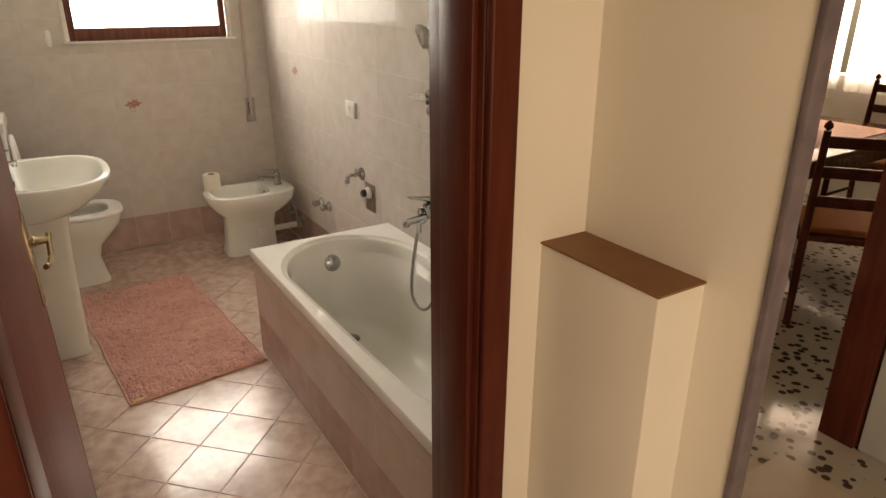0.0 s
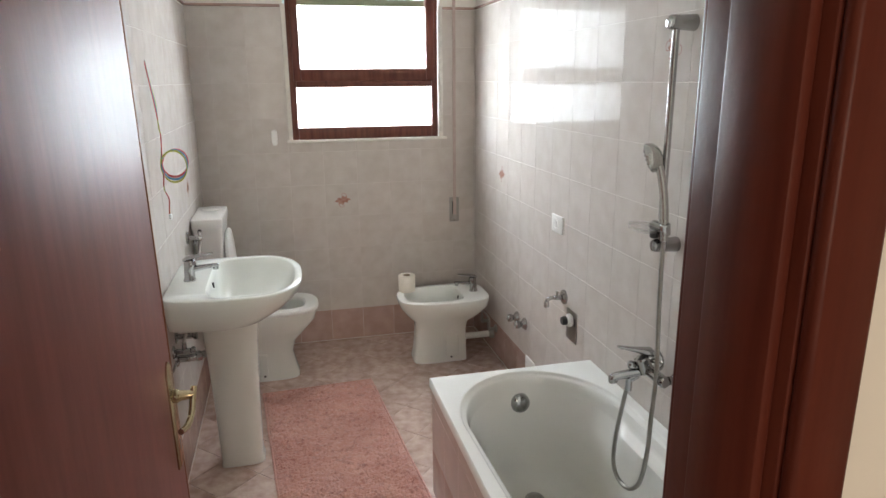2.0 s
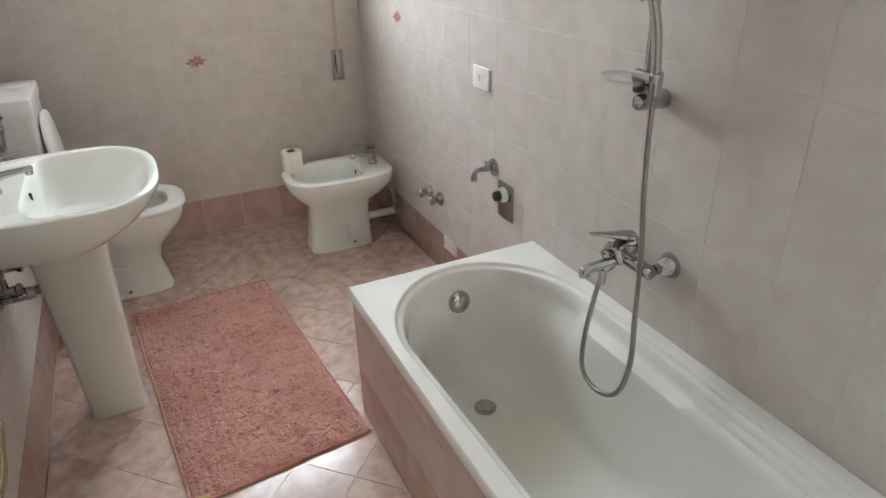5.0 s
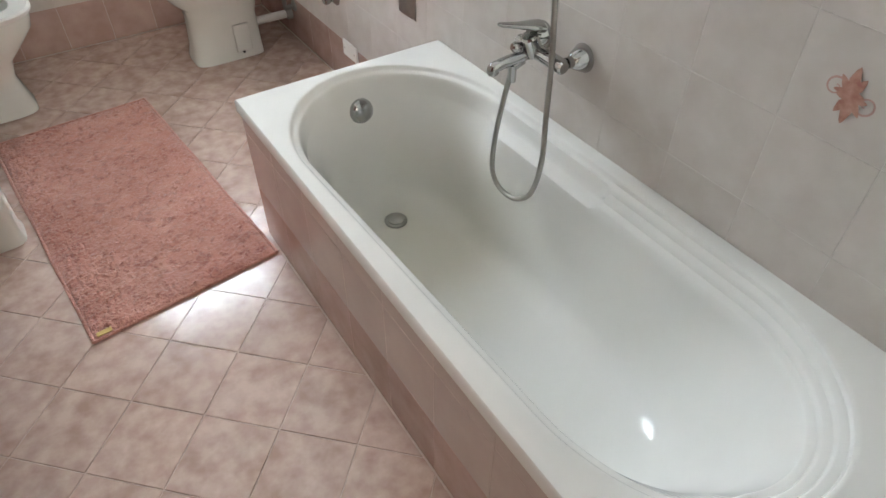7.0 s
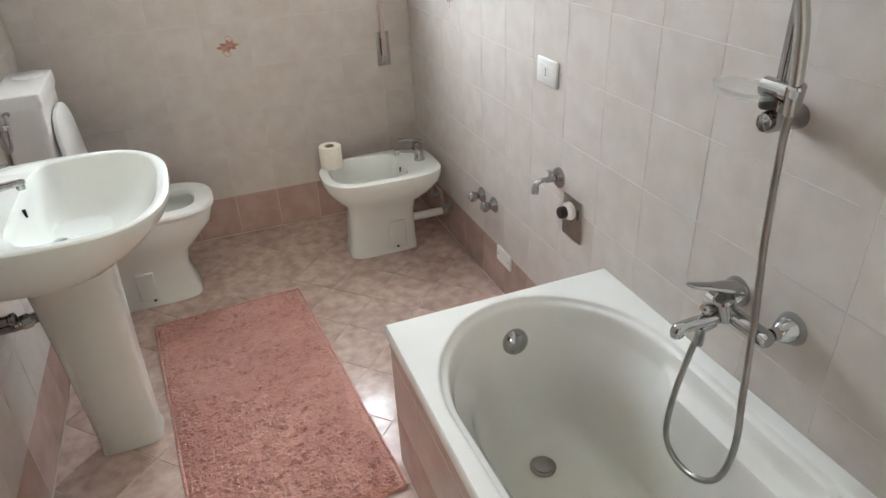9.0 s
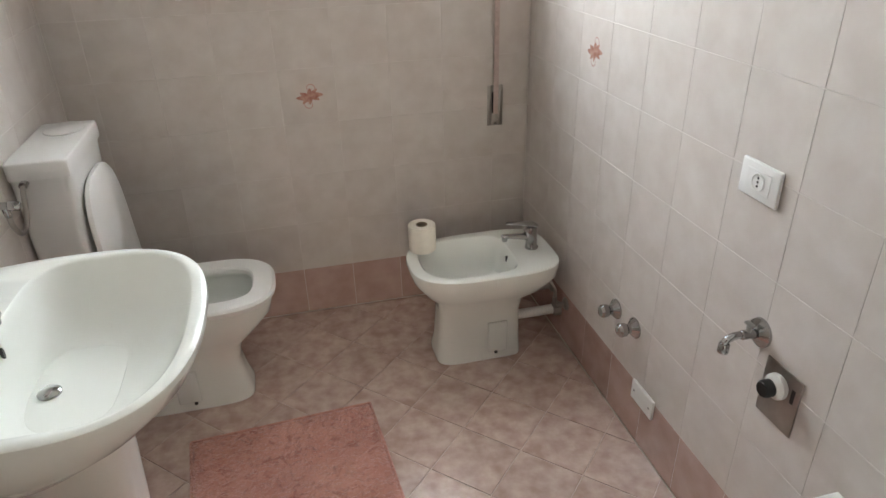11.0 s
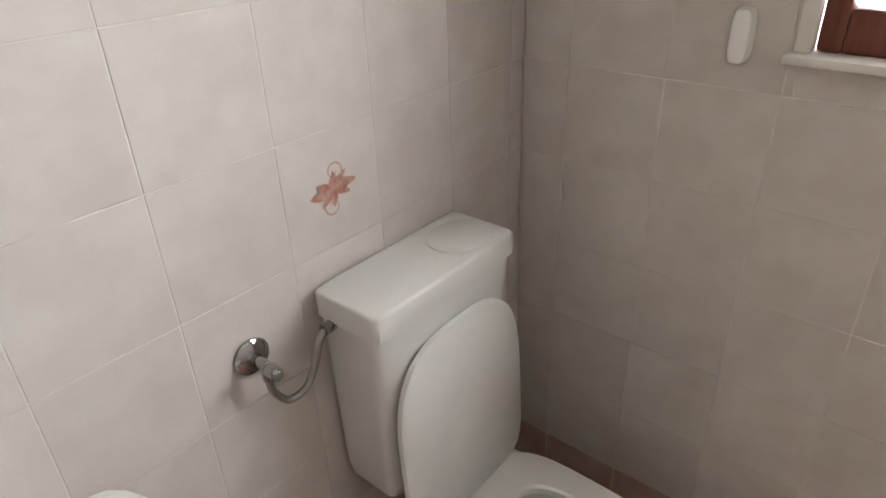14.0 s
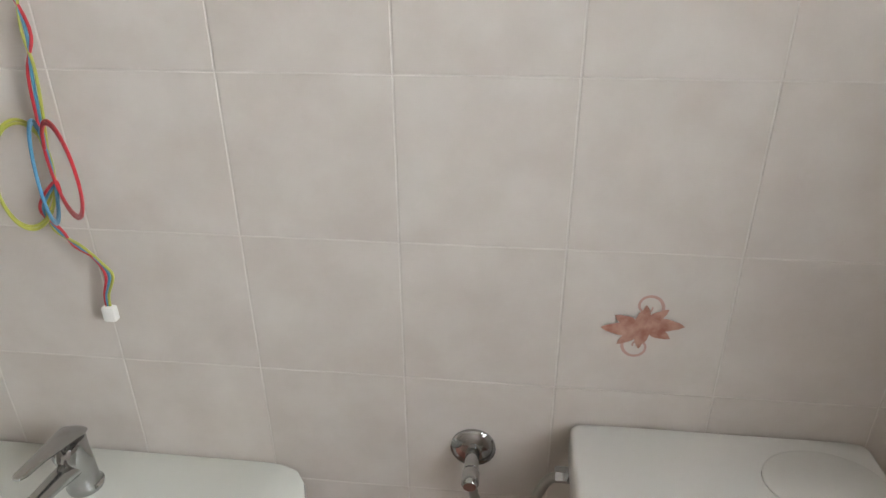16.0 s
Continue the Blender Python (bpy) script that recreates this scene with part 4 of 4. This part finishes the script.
for yy, zz in ((2.436, 0.373), (2.318, 0.378)):
    st = thing("stop_valve", "domed chrome stop valve on the tiled wall", "valve", "stop valves")
    part("rosette", turned([(0.033, 0), (0.033, 0.004), (0.023, 0.014), (0.016, 0.020), (0.015, 0.030)], 28, along((W, yy, zz), (0, yy, zz))), CHROME, st)
    part("knob", turned([(0.016, 0.028), (0.021, 0.034), (0.022, 0.05), (0.016, 0.058), (0.004, 0.060)], 20, along((W, yy, zz), (0, yy, zz))), CHROME, st)

wt = thing("washer_tap", "small chrome washing machine tap on the wall", "tap")
part("rosette", turned([(0.034, 0), (0.033, 0.006), (0.018, 0.016), (0.012, 0.018)], 28, along((W, 1.836, 0.686), (0, 1.836, 0.686))), CHROME, wt)
part("body", join(rod((W - 0.015, 1.836, 0.686), (W - 0.05, 1.838, 0.686), 0.011, bevel=0.003), tube([(W - 0.04, 1.838, 0.686), (W - 0.062, 1.841, 0.685), (W - 0.080, 1.843, 0.675), (W - 0.082, 1.844, 0.660)], 0.0085, 12, 6)), CHROME, wt)
part("aerator", turned([(0.0125, 0), (0.0125, 0.02), (0.010, 0.023)], 14, Matrix.Translation((W - 0.082, 1.844, 0.645))), CHROME, wt)
part("handle", join(rod((W - 0.035, 1.836, 0.694), (W - 0.035, 1.836, 0.712), 0.006), box(W - 0.042, W - 0.028, 1.824, 1.848, 0.710, 0.717, 0.003)), STEEL, wt)

wd = thing("washer_drain", "brushed steel washing machine drain plate with a black knob", "drain plate")
part("plate", box(W - 0.005, W, 1.691, 1.798, 0.512, 0.654, 0.002), STEEL, wd)
part("collar", turned([(0.026, 0), (0.029, 0.004), (0.029, 0.014), (0.022, 0.019), (0.02, 0.024)], 28, along((W - 0.004, 1.748, 0.609), (0, 1.748, 0.609))), PLASTIC, wd, "white plastic ring")
part("knob", turned([(0.0195, 0.018), (0.0195, 0.040), (0.016, 0.045)], 24, along((W - 0.004, 1.748, 0.609), (0, 1.748, 0.609))), BLACK, wd, "black rubber plug")
part("slot", box(W - 0.0056, W - 0.0044, 1.704, 1.714, 0.592, 0.626, 0.0004, 1), BLACK, wd)


# ---- loose wires ----
def wires():
    t = thing("loose_wires", "red, blue and yellow-green loose wires hanging from the tiles", "wire")
    for k, (n, m) in enumerate((("red_wire", RED), ("blue_wire", BLUE), ("yellow_wire", YELL))):
        o = (k - 1) * 0.005
        loop = []
        for i in range(31):
            a = math.radians(165) - math.radians(675) * i / 30
            rr = 0.044 + 0.004 * k + 0.008 * i / 30
            loop.append((0.060 + (0.042 + 0.003 * k) * math.cos(a), 2.012 + (0.048, 0.026, 0.002)[k] * (1 + math.cos(a)), 1.322 + (rr + 0.006) * math.sin(a) - 0.004 * k))
        pts = [(0.0, 1.997 + o, 1.712), (0.010, 2.004 + o * 2, 1.62), (0.016, 2.020 + o * 3, 1.55), (0.018, 2.030 - o, 1.47), (0.022, 2.026 + o, 1.42)] + loop + [
            (0.020, 1.990 + o, 1.255), (0.018, 2.000 - o, 1.225), (0.020, 2.022 + o, 1.205), (0.022, 2.046 + o, 1.190 - 0.004 * k), (0.022, 2.056 + o, 1.165), (0.020, 2.044 + o * 0.6, 1.135), (0.020, 2.042 + o * 0.5, 1.115)]
        part(n, tube(pts, 0.0019, 8, 6), m, t)
    part("wire_terminal", box(0.015, 0.027, 2.034, 2.052, 1.096, 1.118, 0.003), PLASTIC, t, "small clear terminal block")
    part("wall_hole", turned([(0.007, 0), (0.006, 0.001)], 12, along((0.0, 1.997, 1.712), (1, 1.997, 1.712))), BLACK, t)


wires()


# ---- rug ----
def rug():
    t = thing("bath_mat", "faded pink shaggy cotton bath mat with a bound edge", "rug")
    # corner points of the mat on the floor
    A, B, C, D = Vector((0.290, 2.595)), Vector((0.876, 2.632)), Vector((0.974, 1.445)), Vector((0.398, 1.380))
    nx, ny = 110, 200
    rng = np.random.default_rng(5)
    bm = bmesh.new()
    g = []
    for j in range(ny + 1):
        row = []
        for i in range(nx + 1):
            u, v = i / nx, j / ny
            p = (D * (1 - u) + C * u) * (1 - v) + (A * (1 - u) + B * u) * v
            e = min(u * 0.58, (1 - u) * 0.58, v * 1.18, (1 - v) * 1.18)
            h = 0.0015 + 0.0125 * min(1, e / 0.018) ** 0.6
            n1 = noise.noise(Vector((p.x * 22, p.y * 22, 0))) * 0.005 + abs(noise.noise(Vector((p.x * 48, p.y * 62, 3)))) * 0.011 - 0.003
            row.append(bm.verts.new((p.x + 0.003 * noise.noise(Vector((p.x * 9, p.y * 9, 7))), p.y + 0.003 * noise.noise(Vector((p.x * 9, p.y * 9, 9))), max(0.001, h + (n1 + rng.normal(0, 0.0016)) * min(1, e / 0.02)))))
        g.append(row)
    for j in range(ny):
        for i in range(nx):
            bm.faces.new((g[j][i], g[j][i + 1], g[j + 1][i + 1], g[j + 1][i]))
    part("mat_top", bm, RUG, t)
    for p, q in ((A, B), (B, C), (C, D), (D, A)):
        part("bound_edge", tube([(p.x, p.y, 0.006), *[(p.x + (q.x - p.x) * k / 6 + 0.0015 * math.sin(9 * k), p.y + (q.y - p.y) * k / 6, 0.006) for k in range(1, 6)], (q.x, q.y, 0.006)], 0.0055, 8, 4), RUG, t)
    lb = box(-0.021, 0.021, -0.009, 0.009, 0.0, 0.0025, 0.0008, 1)
    part("label", lb, LABEL, t, "small gold woven label", at=pose(0.432, 1.397, 0.0115, 0, 0, 6))


rug()


# ---- dining room, seen past the wall stub ----
def chair():
    t = thing("dining_chair", "dark wooden dining chair with turned back posts", "chair", "chairs round the table")
    for x in (-0.19, 0.19):
        part("leg", rod((x, 0.19, 0.001), (x, 0.18, 0.44), 0.017, 0.022), MAHOGD, t)
        part("back_post", join(rod((x, -0.22, 0.001), (x, -0.19, 0.45), 0.018, 0.021), rod((x, -0.19, 0.45), (x, -0.23, 0.98), 0.021, 0.016), turned([(0.006, 0), (0.02, 0.015), (0.018, 0.03), (0.004, 0.045)], 14, Matrix.Translation((x, -0.23, 0.98)))), MAHOGD, t)
        part("stretcher", rod((x, -0.2, 0.2), (x, 0.18, 0.2), 0.011), MAHOGD, t)
    part("seat", box(-0.22, 0.22, -0.20, 0.22, 0.44, 0.475, 0.012), MAHOGD, t)
    part("cushion", box(-0.2, 0.2, -0.18, 0.2, 0.476, 0.51, 0.014, 3), ORANGE, t, "orange-brown seat cushion")
    for z in (0.62, 0.76, 0.90):
        part("back_slat", box(-0.18, 0.18, -0.222 - 0.04 * (z - 0.62), -0.204 - 0.04 * (z - 0.62), z, z + 0.055, 0.006), MAHOGD, t)
    return t


ch = chair()
ch.matrix_world = pose(3.60, 0.40, 0.0, 0, 0, -52)
copy_thing(ch, pose(5.18, 1.05, 0.0, 0, 0, 92))
tb = thing("dining_table", "polished brown wooden dining table with turned legs", "table")
TB = pose(4.1, 1.10, 0, 0, 0, 2)
tb.matrix_world = TB
part("tabletop", box(-0.85, 0.85, -0.47, 0.47, 0.725, 0.76, 0.008), TABLEW, tb)
part("apron", join(box(-0.78, 0.78, -0.41, -0.39, 0.63, 0.725), box(-0.78, 0.78, 0.39, 0.41, 0.63, 0.725), box(-0.78, -0.76, -0.39, 0.39, 0.63, 0.725), box(0.76, 0.78, -0.39, 0.39, 0.63, 0.725)), TABLEW, tb)
for sx in (-0.75, 0.75):
    for sy in (-0.38, 0.38):
        part("leg", turned([(0.022, 0.001), (0.03, 0.08), (0.024, 0.3), (0.034, 0.5), (0.036, 0.63)], 18, Matrix.Translation((sx, sy, 0))), MAHOGD, tb)
cl = tagged(part("table_runner", box(-0.62, 0.66, -0.33, 0.40, 0.761, 0.764, 0.001, 1), CLOTH, at=TB), "pink checked cloth lying on the dining table", "tablecloth")
fp = thing("flower_pot", "yellow flowers in a red pot on the table", "flower pot")
part("pot", turned([(0.045, 0), (0.062, 0.10), (0.066, 0.10), (0.066, 0.13), (0.058, 0.13), (0.055, 0.11)], 24), TERRA, fp)
rngf = random.Random(3)
for k in range(26):
    a, rr, hh = rngf.uniform(0, 6.28), rngf.uniform(0.02, 0.10), rngf.uniform(0.17, 0.30)
    yel = k % 2 == 0
    part("flower" if yel else "leaf", loft([[(rr * math.cos(a) + s * math.cos(b), rr * math.sin(a) + s * math.sin(b), hh + dz) for b in [i * math.pi / 4 for i in range(8)]] for s, dz in ((0.006, -0.02), (0.024, 0.0), (0.020, 0.012), (0.004, 0.016))]), PETAL if yel else LEAF, fp)
for k in range(8):
    a = k * 0.8
    part("stem", rod((0.02 * math.cos(a), 0.02 * math.sin(a), 0.1), (0.06 * math.cos(a), 0.06 * math.sin(a), 0.2), 0.003, n=6), LEAF, fp)
fp.matrix_world = pose(4.42, 1.18, 0.7645)
jb = tagged(part("door_post", box(2.60, 2.76, -0.29, -0.16, 0.0, 2.15, 0.006), MAHOGD), "dark mahogany post of the dining room opening", "door frame", kind="structure")


def curtain():
    t = thing("curtain", "sheer white curtain with a flowered hem at the window", "curtain")
    for y0, y1 in ((0.70, 1.56), (1.60, 2.50)):
        rows = []
        bm = bmesh.new()
        for z in (0.86, 1.1, 2.3):
            rows.append([bm.verts.new((5.55 + 0.02 * math.sin(i * 1.3), y0 + (y1 - y0) * i / 40, z)) for i in range(41)])
        for a, b in zip(rows, rows[1:]):
            for i in range(40):
                bm.faces.new((a[i], a[i + 1], b[i + 1], b[i]))
        bmesh.ops.solidify(bm, geom=bm.faces[:], thickness=0.003)
        part("panel", bm, CURT, t)
    part("rod", rod((5.54, 0.7, 2.32), (5.54, 2.5, 2.32), 0.012), BRASS, t)


curtain()


# ---- tiles ----
_cache = {}


def slab(w, h, ch=0.0008, th=0.008):
    """A tile with chamfered edges lying in x, y from the origin, its face at z = 0."""
    key = (round(w, 4), round(h, 4), th)
    if key not in _cache:
        bm = loft([[(0, 0, -th), (w, 0, -th), (w, h, -th), (0, h, -th)], [(0, 0, -ch), (w, 0, -ch), (w, h, -ch), (0, h, -ch)], [(ch, ch, 0), (w - ch, ch, 0), (w - ch, h - ch, 0), (ch, h - ch, 0)]], False, True)
        _cache[key] = mesh_of(bm, "tile", False)
    return _cache[key]


rngt = random.Random(11)


def tile(parent, m, w, h, material):
    me = slab(w, h)
    k = (me.name, material.name)
    if k not in _cache:
        c = me.copy()
        c.materials.append(material)
        _cache[k] = c
    ob = new("tile", _cache[k])
    wob = pose(0, 0, rngt.uniform(-0.0002, 0.0002), rngt.uniform(-0.035, 0.035), rngt.uniform(-0.035, 0.035), 0)
    ob.matrix_world = m @ Matrix.Translation((w / 2, h / 2, 0)) @ wob @ Matrix.Translation((-w / 2, -h / 2, 0))
    ob.parent = parent


def tile_wall(parent, frame_m, length, first, hole=None):
    """Rows of square tiles over a pink skirting row, up to TOP; frame_m: x along the wall, y up, z out."""
    J = 0.0017
    us = [0.0] + [first + P * k for k in range(-20, 40) if 0.012 < first + P * k < length - 0.012] + [length]
    zs = [0.0, 0.205] + [0.210 + P * k for k in range(1, 10)]
    zs[-1] = TOP - 0.002
    for j, (z0, z1) in enumerate(zip(zs, zs[1:])):
        for u0, u1 in zip(us, us[1:]):
            cells = [(u0, u1, z0, z1)]
            if hole and u1 > hole[0] and u0 < hole[1] and z1 > hole[2] and z0 < hole[3]:
                a, b, c, d = hole
                cells = [(u0, min(u1, a), z0, z1), (max(u0, b), u1, z0, z1), (max(u0, a), min(u1, b), z0, c), (max(u0, a), min(u1, b), d, z1)]
            for a0, a1, b0, b1 in cells:
                if a1 - a0 > 0.006 and b1 - b0 > 0.006:
                    tile(parent, frame_m @ Matrix.Translation((a0 + J / 2, b0 + J / 2, 0)), a1 - a0 - J, b1 - b0 - J, PINK if j == 0 else TILE)
    return us


def grout_bed(name, m, u1, z1, hole=None):
    rects = [(0, u1, 0, z1)] if not hole else [(0, hole[0], 0, z1), (hole[1], u1, 0, z1), (hole[0], hole[1], 0, hole[2]), (hole[0], hole[1], hole[3], z1)]
    rects = [r for r in rects if r[3] - r[2] > 0.002]
    bm = join(*[box(a, b, c, d, -0.0079, -0.0009) for a, b, c, d in rects])
    tagged(part(name, bm, GROUT, at=m), "pale cement grout between the wall tiles", "wall tiles", kind="structure")


MW = Matrix(((0, 0, 1, 0), (1, 0, 0, Y0), (0, 1, 0, 0), (0, 0, 0, 1)))
ME = Matrix(((0, 0, -1, W), (-1, 0, 0, Y1), (0, 1, 0, 0), (0, 0, 0, 1)))
MN = Matrix(((1, 0, 0, 0), (0, 0, -1, Y1), (0, 1, 0, 0), (0, 0, 0, 1)))
HOLE = (WX0, WX1, WZ0, 2.3)
tile_wall(wall_w, MW, Y1 - Y0, 2.433 - Y0 - P * 12)
tile_wall(wall_e, ME, Y1 - Y0, Y1 - 2.433 - P * 4)
tile_wall(wall_n, MN, W, 0.715 - P * 3, HOLE)
for n, m, u, hole in (("grout_west", MW, Y1 - Y0, None), ("grout_east", ME, Y1 - Y0, None), ("grout_north", MN, W, HOLE)):
    grout_bed(n, m, u, TOP - 0.002, hole)

# pink border strip on top of the tiles
for b in (box(0.0005, 0.009, Y0, Y1 - 0.01, TOP + 0.001, TOP + 0.016, 0.003), box(W - 0.009, W - 0.0005, Y0, Y1 - 0.01, TOP + 0.001, TOP + 0.016, 0.003), box(0.009, WX0 - 0.015, Y1 - 0.009, Y1 + 0.007, TOP + 0.001, TOP + 0.016, 0.003), box(WX1 + 0.015, W - 0.009, Y1 - 0.009, Y1 + 0.007, TOP + 0.001, TOP + 0.016, 0.003)):
    structure("trim", b, PINK, "narrow pink ceramic border on top of the tiles", "trim")

# bath apron tiles
MA = Matrix(((0, 0, -1, 0.990), (-1, 0, 0, 1.545), (0, 1, 0, 0), (0, 0, 0, 1)))
MB = Matrix(((-1, 0, 0, W - 0.002), (0, 0, 1, 1.545), (0, 1, 0, 0), (0, 0, 0, 1)))
for m, L in ((MA, 1.705), (MB, 0.667)):
    us = [0.0] + [0.202 * k for k in range(1, 9) if 0.202 * k < L - 0.01] + [L]
    for u0, u1 in zip(us, us[1:]):
        for z0, z1, mm in ((0.002, 0.200, PINK), (0.200, 0.402, APRON), (0.402, 0.452, APRON)):
            tile(apron, m @ Matrix.Translation((u0 + 0.0008, z0 + 0.0008, 0)), u1 - u0 - 0.0016, z1 - z0 - 0.0016, mm)


# ---- decorated tiles ----
def flourish():
    """A leaf scroll, about 0.11 wide, flat in x, y just above z = 0."""
    def petal(ang, l, w, ox=0, oy=0, bend=0.0, lay=0):
        pts = []
        n = 9
        for s in (1, -1):
            for i in range(n):
                k = i / (n - 1) if s > 0 else 1 - i / (n - 1)
                a = ang + bend * k
                r = l * k
                q = w * math.sin(math.pi * k ** 1.15) ** 0.9 * s * (1 + 0.10 * math.sin(15 * k))
                pts.append((ox + r * math.cos(a) - q * math.sin(a), oy + r * math.sin(a) + q * math.cos(a), 0.0004 + 0.00012 * lay))
        bm = bmesh.new()
        vs = [bm.verts.new(p) for p in pts]
        bmesh.ops.remove_doubles(bm, verts=vs, dist=1e-5)
        bm.faces.new(bm.verts[:])
        bmesh.ops.triangulate(bm, faces=bm.faces[:])
        return bm

    def curl(sx, sy, cx, cy, r0, turns, w0):
        bm = bmesh.new()
        prev = None
        for i in range(34):
            k = i / 33
            a = turns * 2 * math.pi * k
            r = r0 * (1 - 0.78 * k)
            w = w0 * (1 - 0.5 * k)
            pr = [bm.verts.new((sx * (cx + (r + d) * math.sin(a)), sy * (cy - (r + d) * math.cos(a)), 0.0002)) for d in (-w, w)]
            if prev:
                bm.faces.new((prev[0], prev[1], pr[1], pr[0]))
            prev = pr
        return bm
    fan = ((0.0, 0.055, 0.0090, -0.10), (0.36, 0.041, 0.0070, 0.16), (-0.42, 0.043, 0.0080, -0.12), (0.82, 0.030, 0.0062, 0.45), (-1.05, 0.027, 0.0075, -0.35))
    body = join(*[petal(a + base, l, w, ox, 0.002 * sg, b, q + lay) for base, ox, sg, lay in ((0.12, -0.004, 1, 0), (math.pi + 0.12, 0.004, -1, 8)) for q, (a, l, w, b) in enumerate(fan)])
    curls = join(curl(1, 1, 0.004, 0.029, 0.021, 1.25, 0.0023), curl(-1, -1, 0.004, 0.029, 0.021, 1.25, 0.0023), curl(-1, 1, 0.004, 0.010, 0.006, 0.9, 0.0016), curl(1, -1, 0.004, 0.010, 0.006, 0.9, 0.0016))
    return mesh_of(body, "flourish", False), mesh_of(curls, "scroll", False)


FB, FC = flourish()
FB.materials.append(DECOR)
FC.materials.append(DECORL)
for m, u, z, rot in ((MW, 2.735 - Y0, 1.119, 0), (MN, 0.820, 0.917, 0), (ME, Y1 - 2.735, 1.119, 0), (ME, Y1 - 0.308, 0.908, 90), (ME, Y1 - 1.114, 1.725, 90)):
    t = thing("tile_decoration", "terracotta leaf scroll printed on a wall tile", "tile decoration", "decorated tiles")
    t.matrix_world = m @ Matrix.Translation((u, z, 0.0008)) @ pose(0, 0, 0, 0, 0, rot)
    part("leaves", FB, None, t)
    part("scrolls", FC, None, t)


# ---- floor tiles, laid diagonally ----
def clip(poly, axis, v, keep_more):
    out = []
    for a, b in zip(poly, poly[1:] + poly[:1]):
        ia, ib = (a[axis] >= v) == keep_more, (b[axis] >= v) == keep_more
        if ia:
            out.append(a)
        if ia != ib:
            k = (v - a[axis]) / (b[axis] - a[axis])
            out.append((a[0] + (b[0] - a[0]) * k, a[1] + (b[1] - a[1]) * k))
    return out


fl = bpy.data.objects["floor"]
PF, FJ = 0.205, 0.003
fu, fv = Vector((1, 1)).normalized() * PF, Vector((-1, 1)).normalized() * PF
full = None
for i in range(-14, 24):
    for j in range(-14, 24):
        o = Vector((0.724, 1.130)) + fu * i + fv * j
        e = FJ / PF
        quad = [o + fu * a + fv * b for a, b in ((e / 2, e / 2), (1 - e / 2, e / 2), (1 - e / 2, 1 - e / 2), (e / 2, 1 - e / 2))]
        c = sum(quad, Vector((0, 0))) / 4
        poly = [(q.x, q.y) for q in quad]
        for ax_, v_, k_ in ((0, 0.004, True), (0, W - 0.004 if c.y > 1.5 else 0.986, False), (1, Y0 + 0.003, True), (1, Y1 - 0.004, False)):
            poly = clip(poly, ax_, v_, k_)
            if len(poly) < 3:
                break
        if len(poly) < 3:
            continue
        whole = len(poly) == 4 and all(abs(p[0] - q.x) + abs(p[1] - q.y) < 1e-6 for p, q in zip(poly, quad))
        if whole and full:
            me = full
        else:
            pc = [Vector(p) - c for p in poly]
            mid = sum(pc, Vector((0, 0))) / len(pc)
            bm = loft([[(p.x, p.y, -0.006) for p in pc], [(p.x, p.y, -0.0010) for p in pc], [(*(mid + (p - mid) * 0.991), 0) for p in pc]], False, True)
            me = mesh_of(bm, "floor_tile", False)
            me.materials.append(FLOORT)
            if whole:
                full = me
        ob = new("tile", me)
        ob.matrix_world = pose(c.x, c.y, 0, rngt.uniform(-0.06, 0.06), rngt.uniform(-0.06, 0.06), 0)
        ob.parent = fl
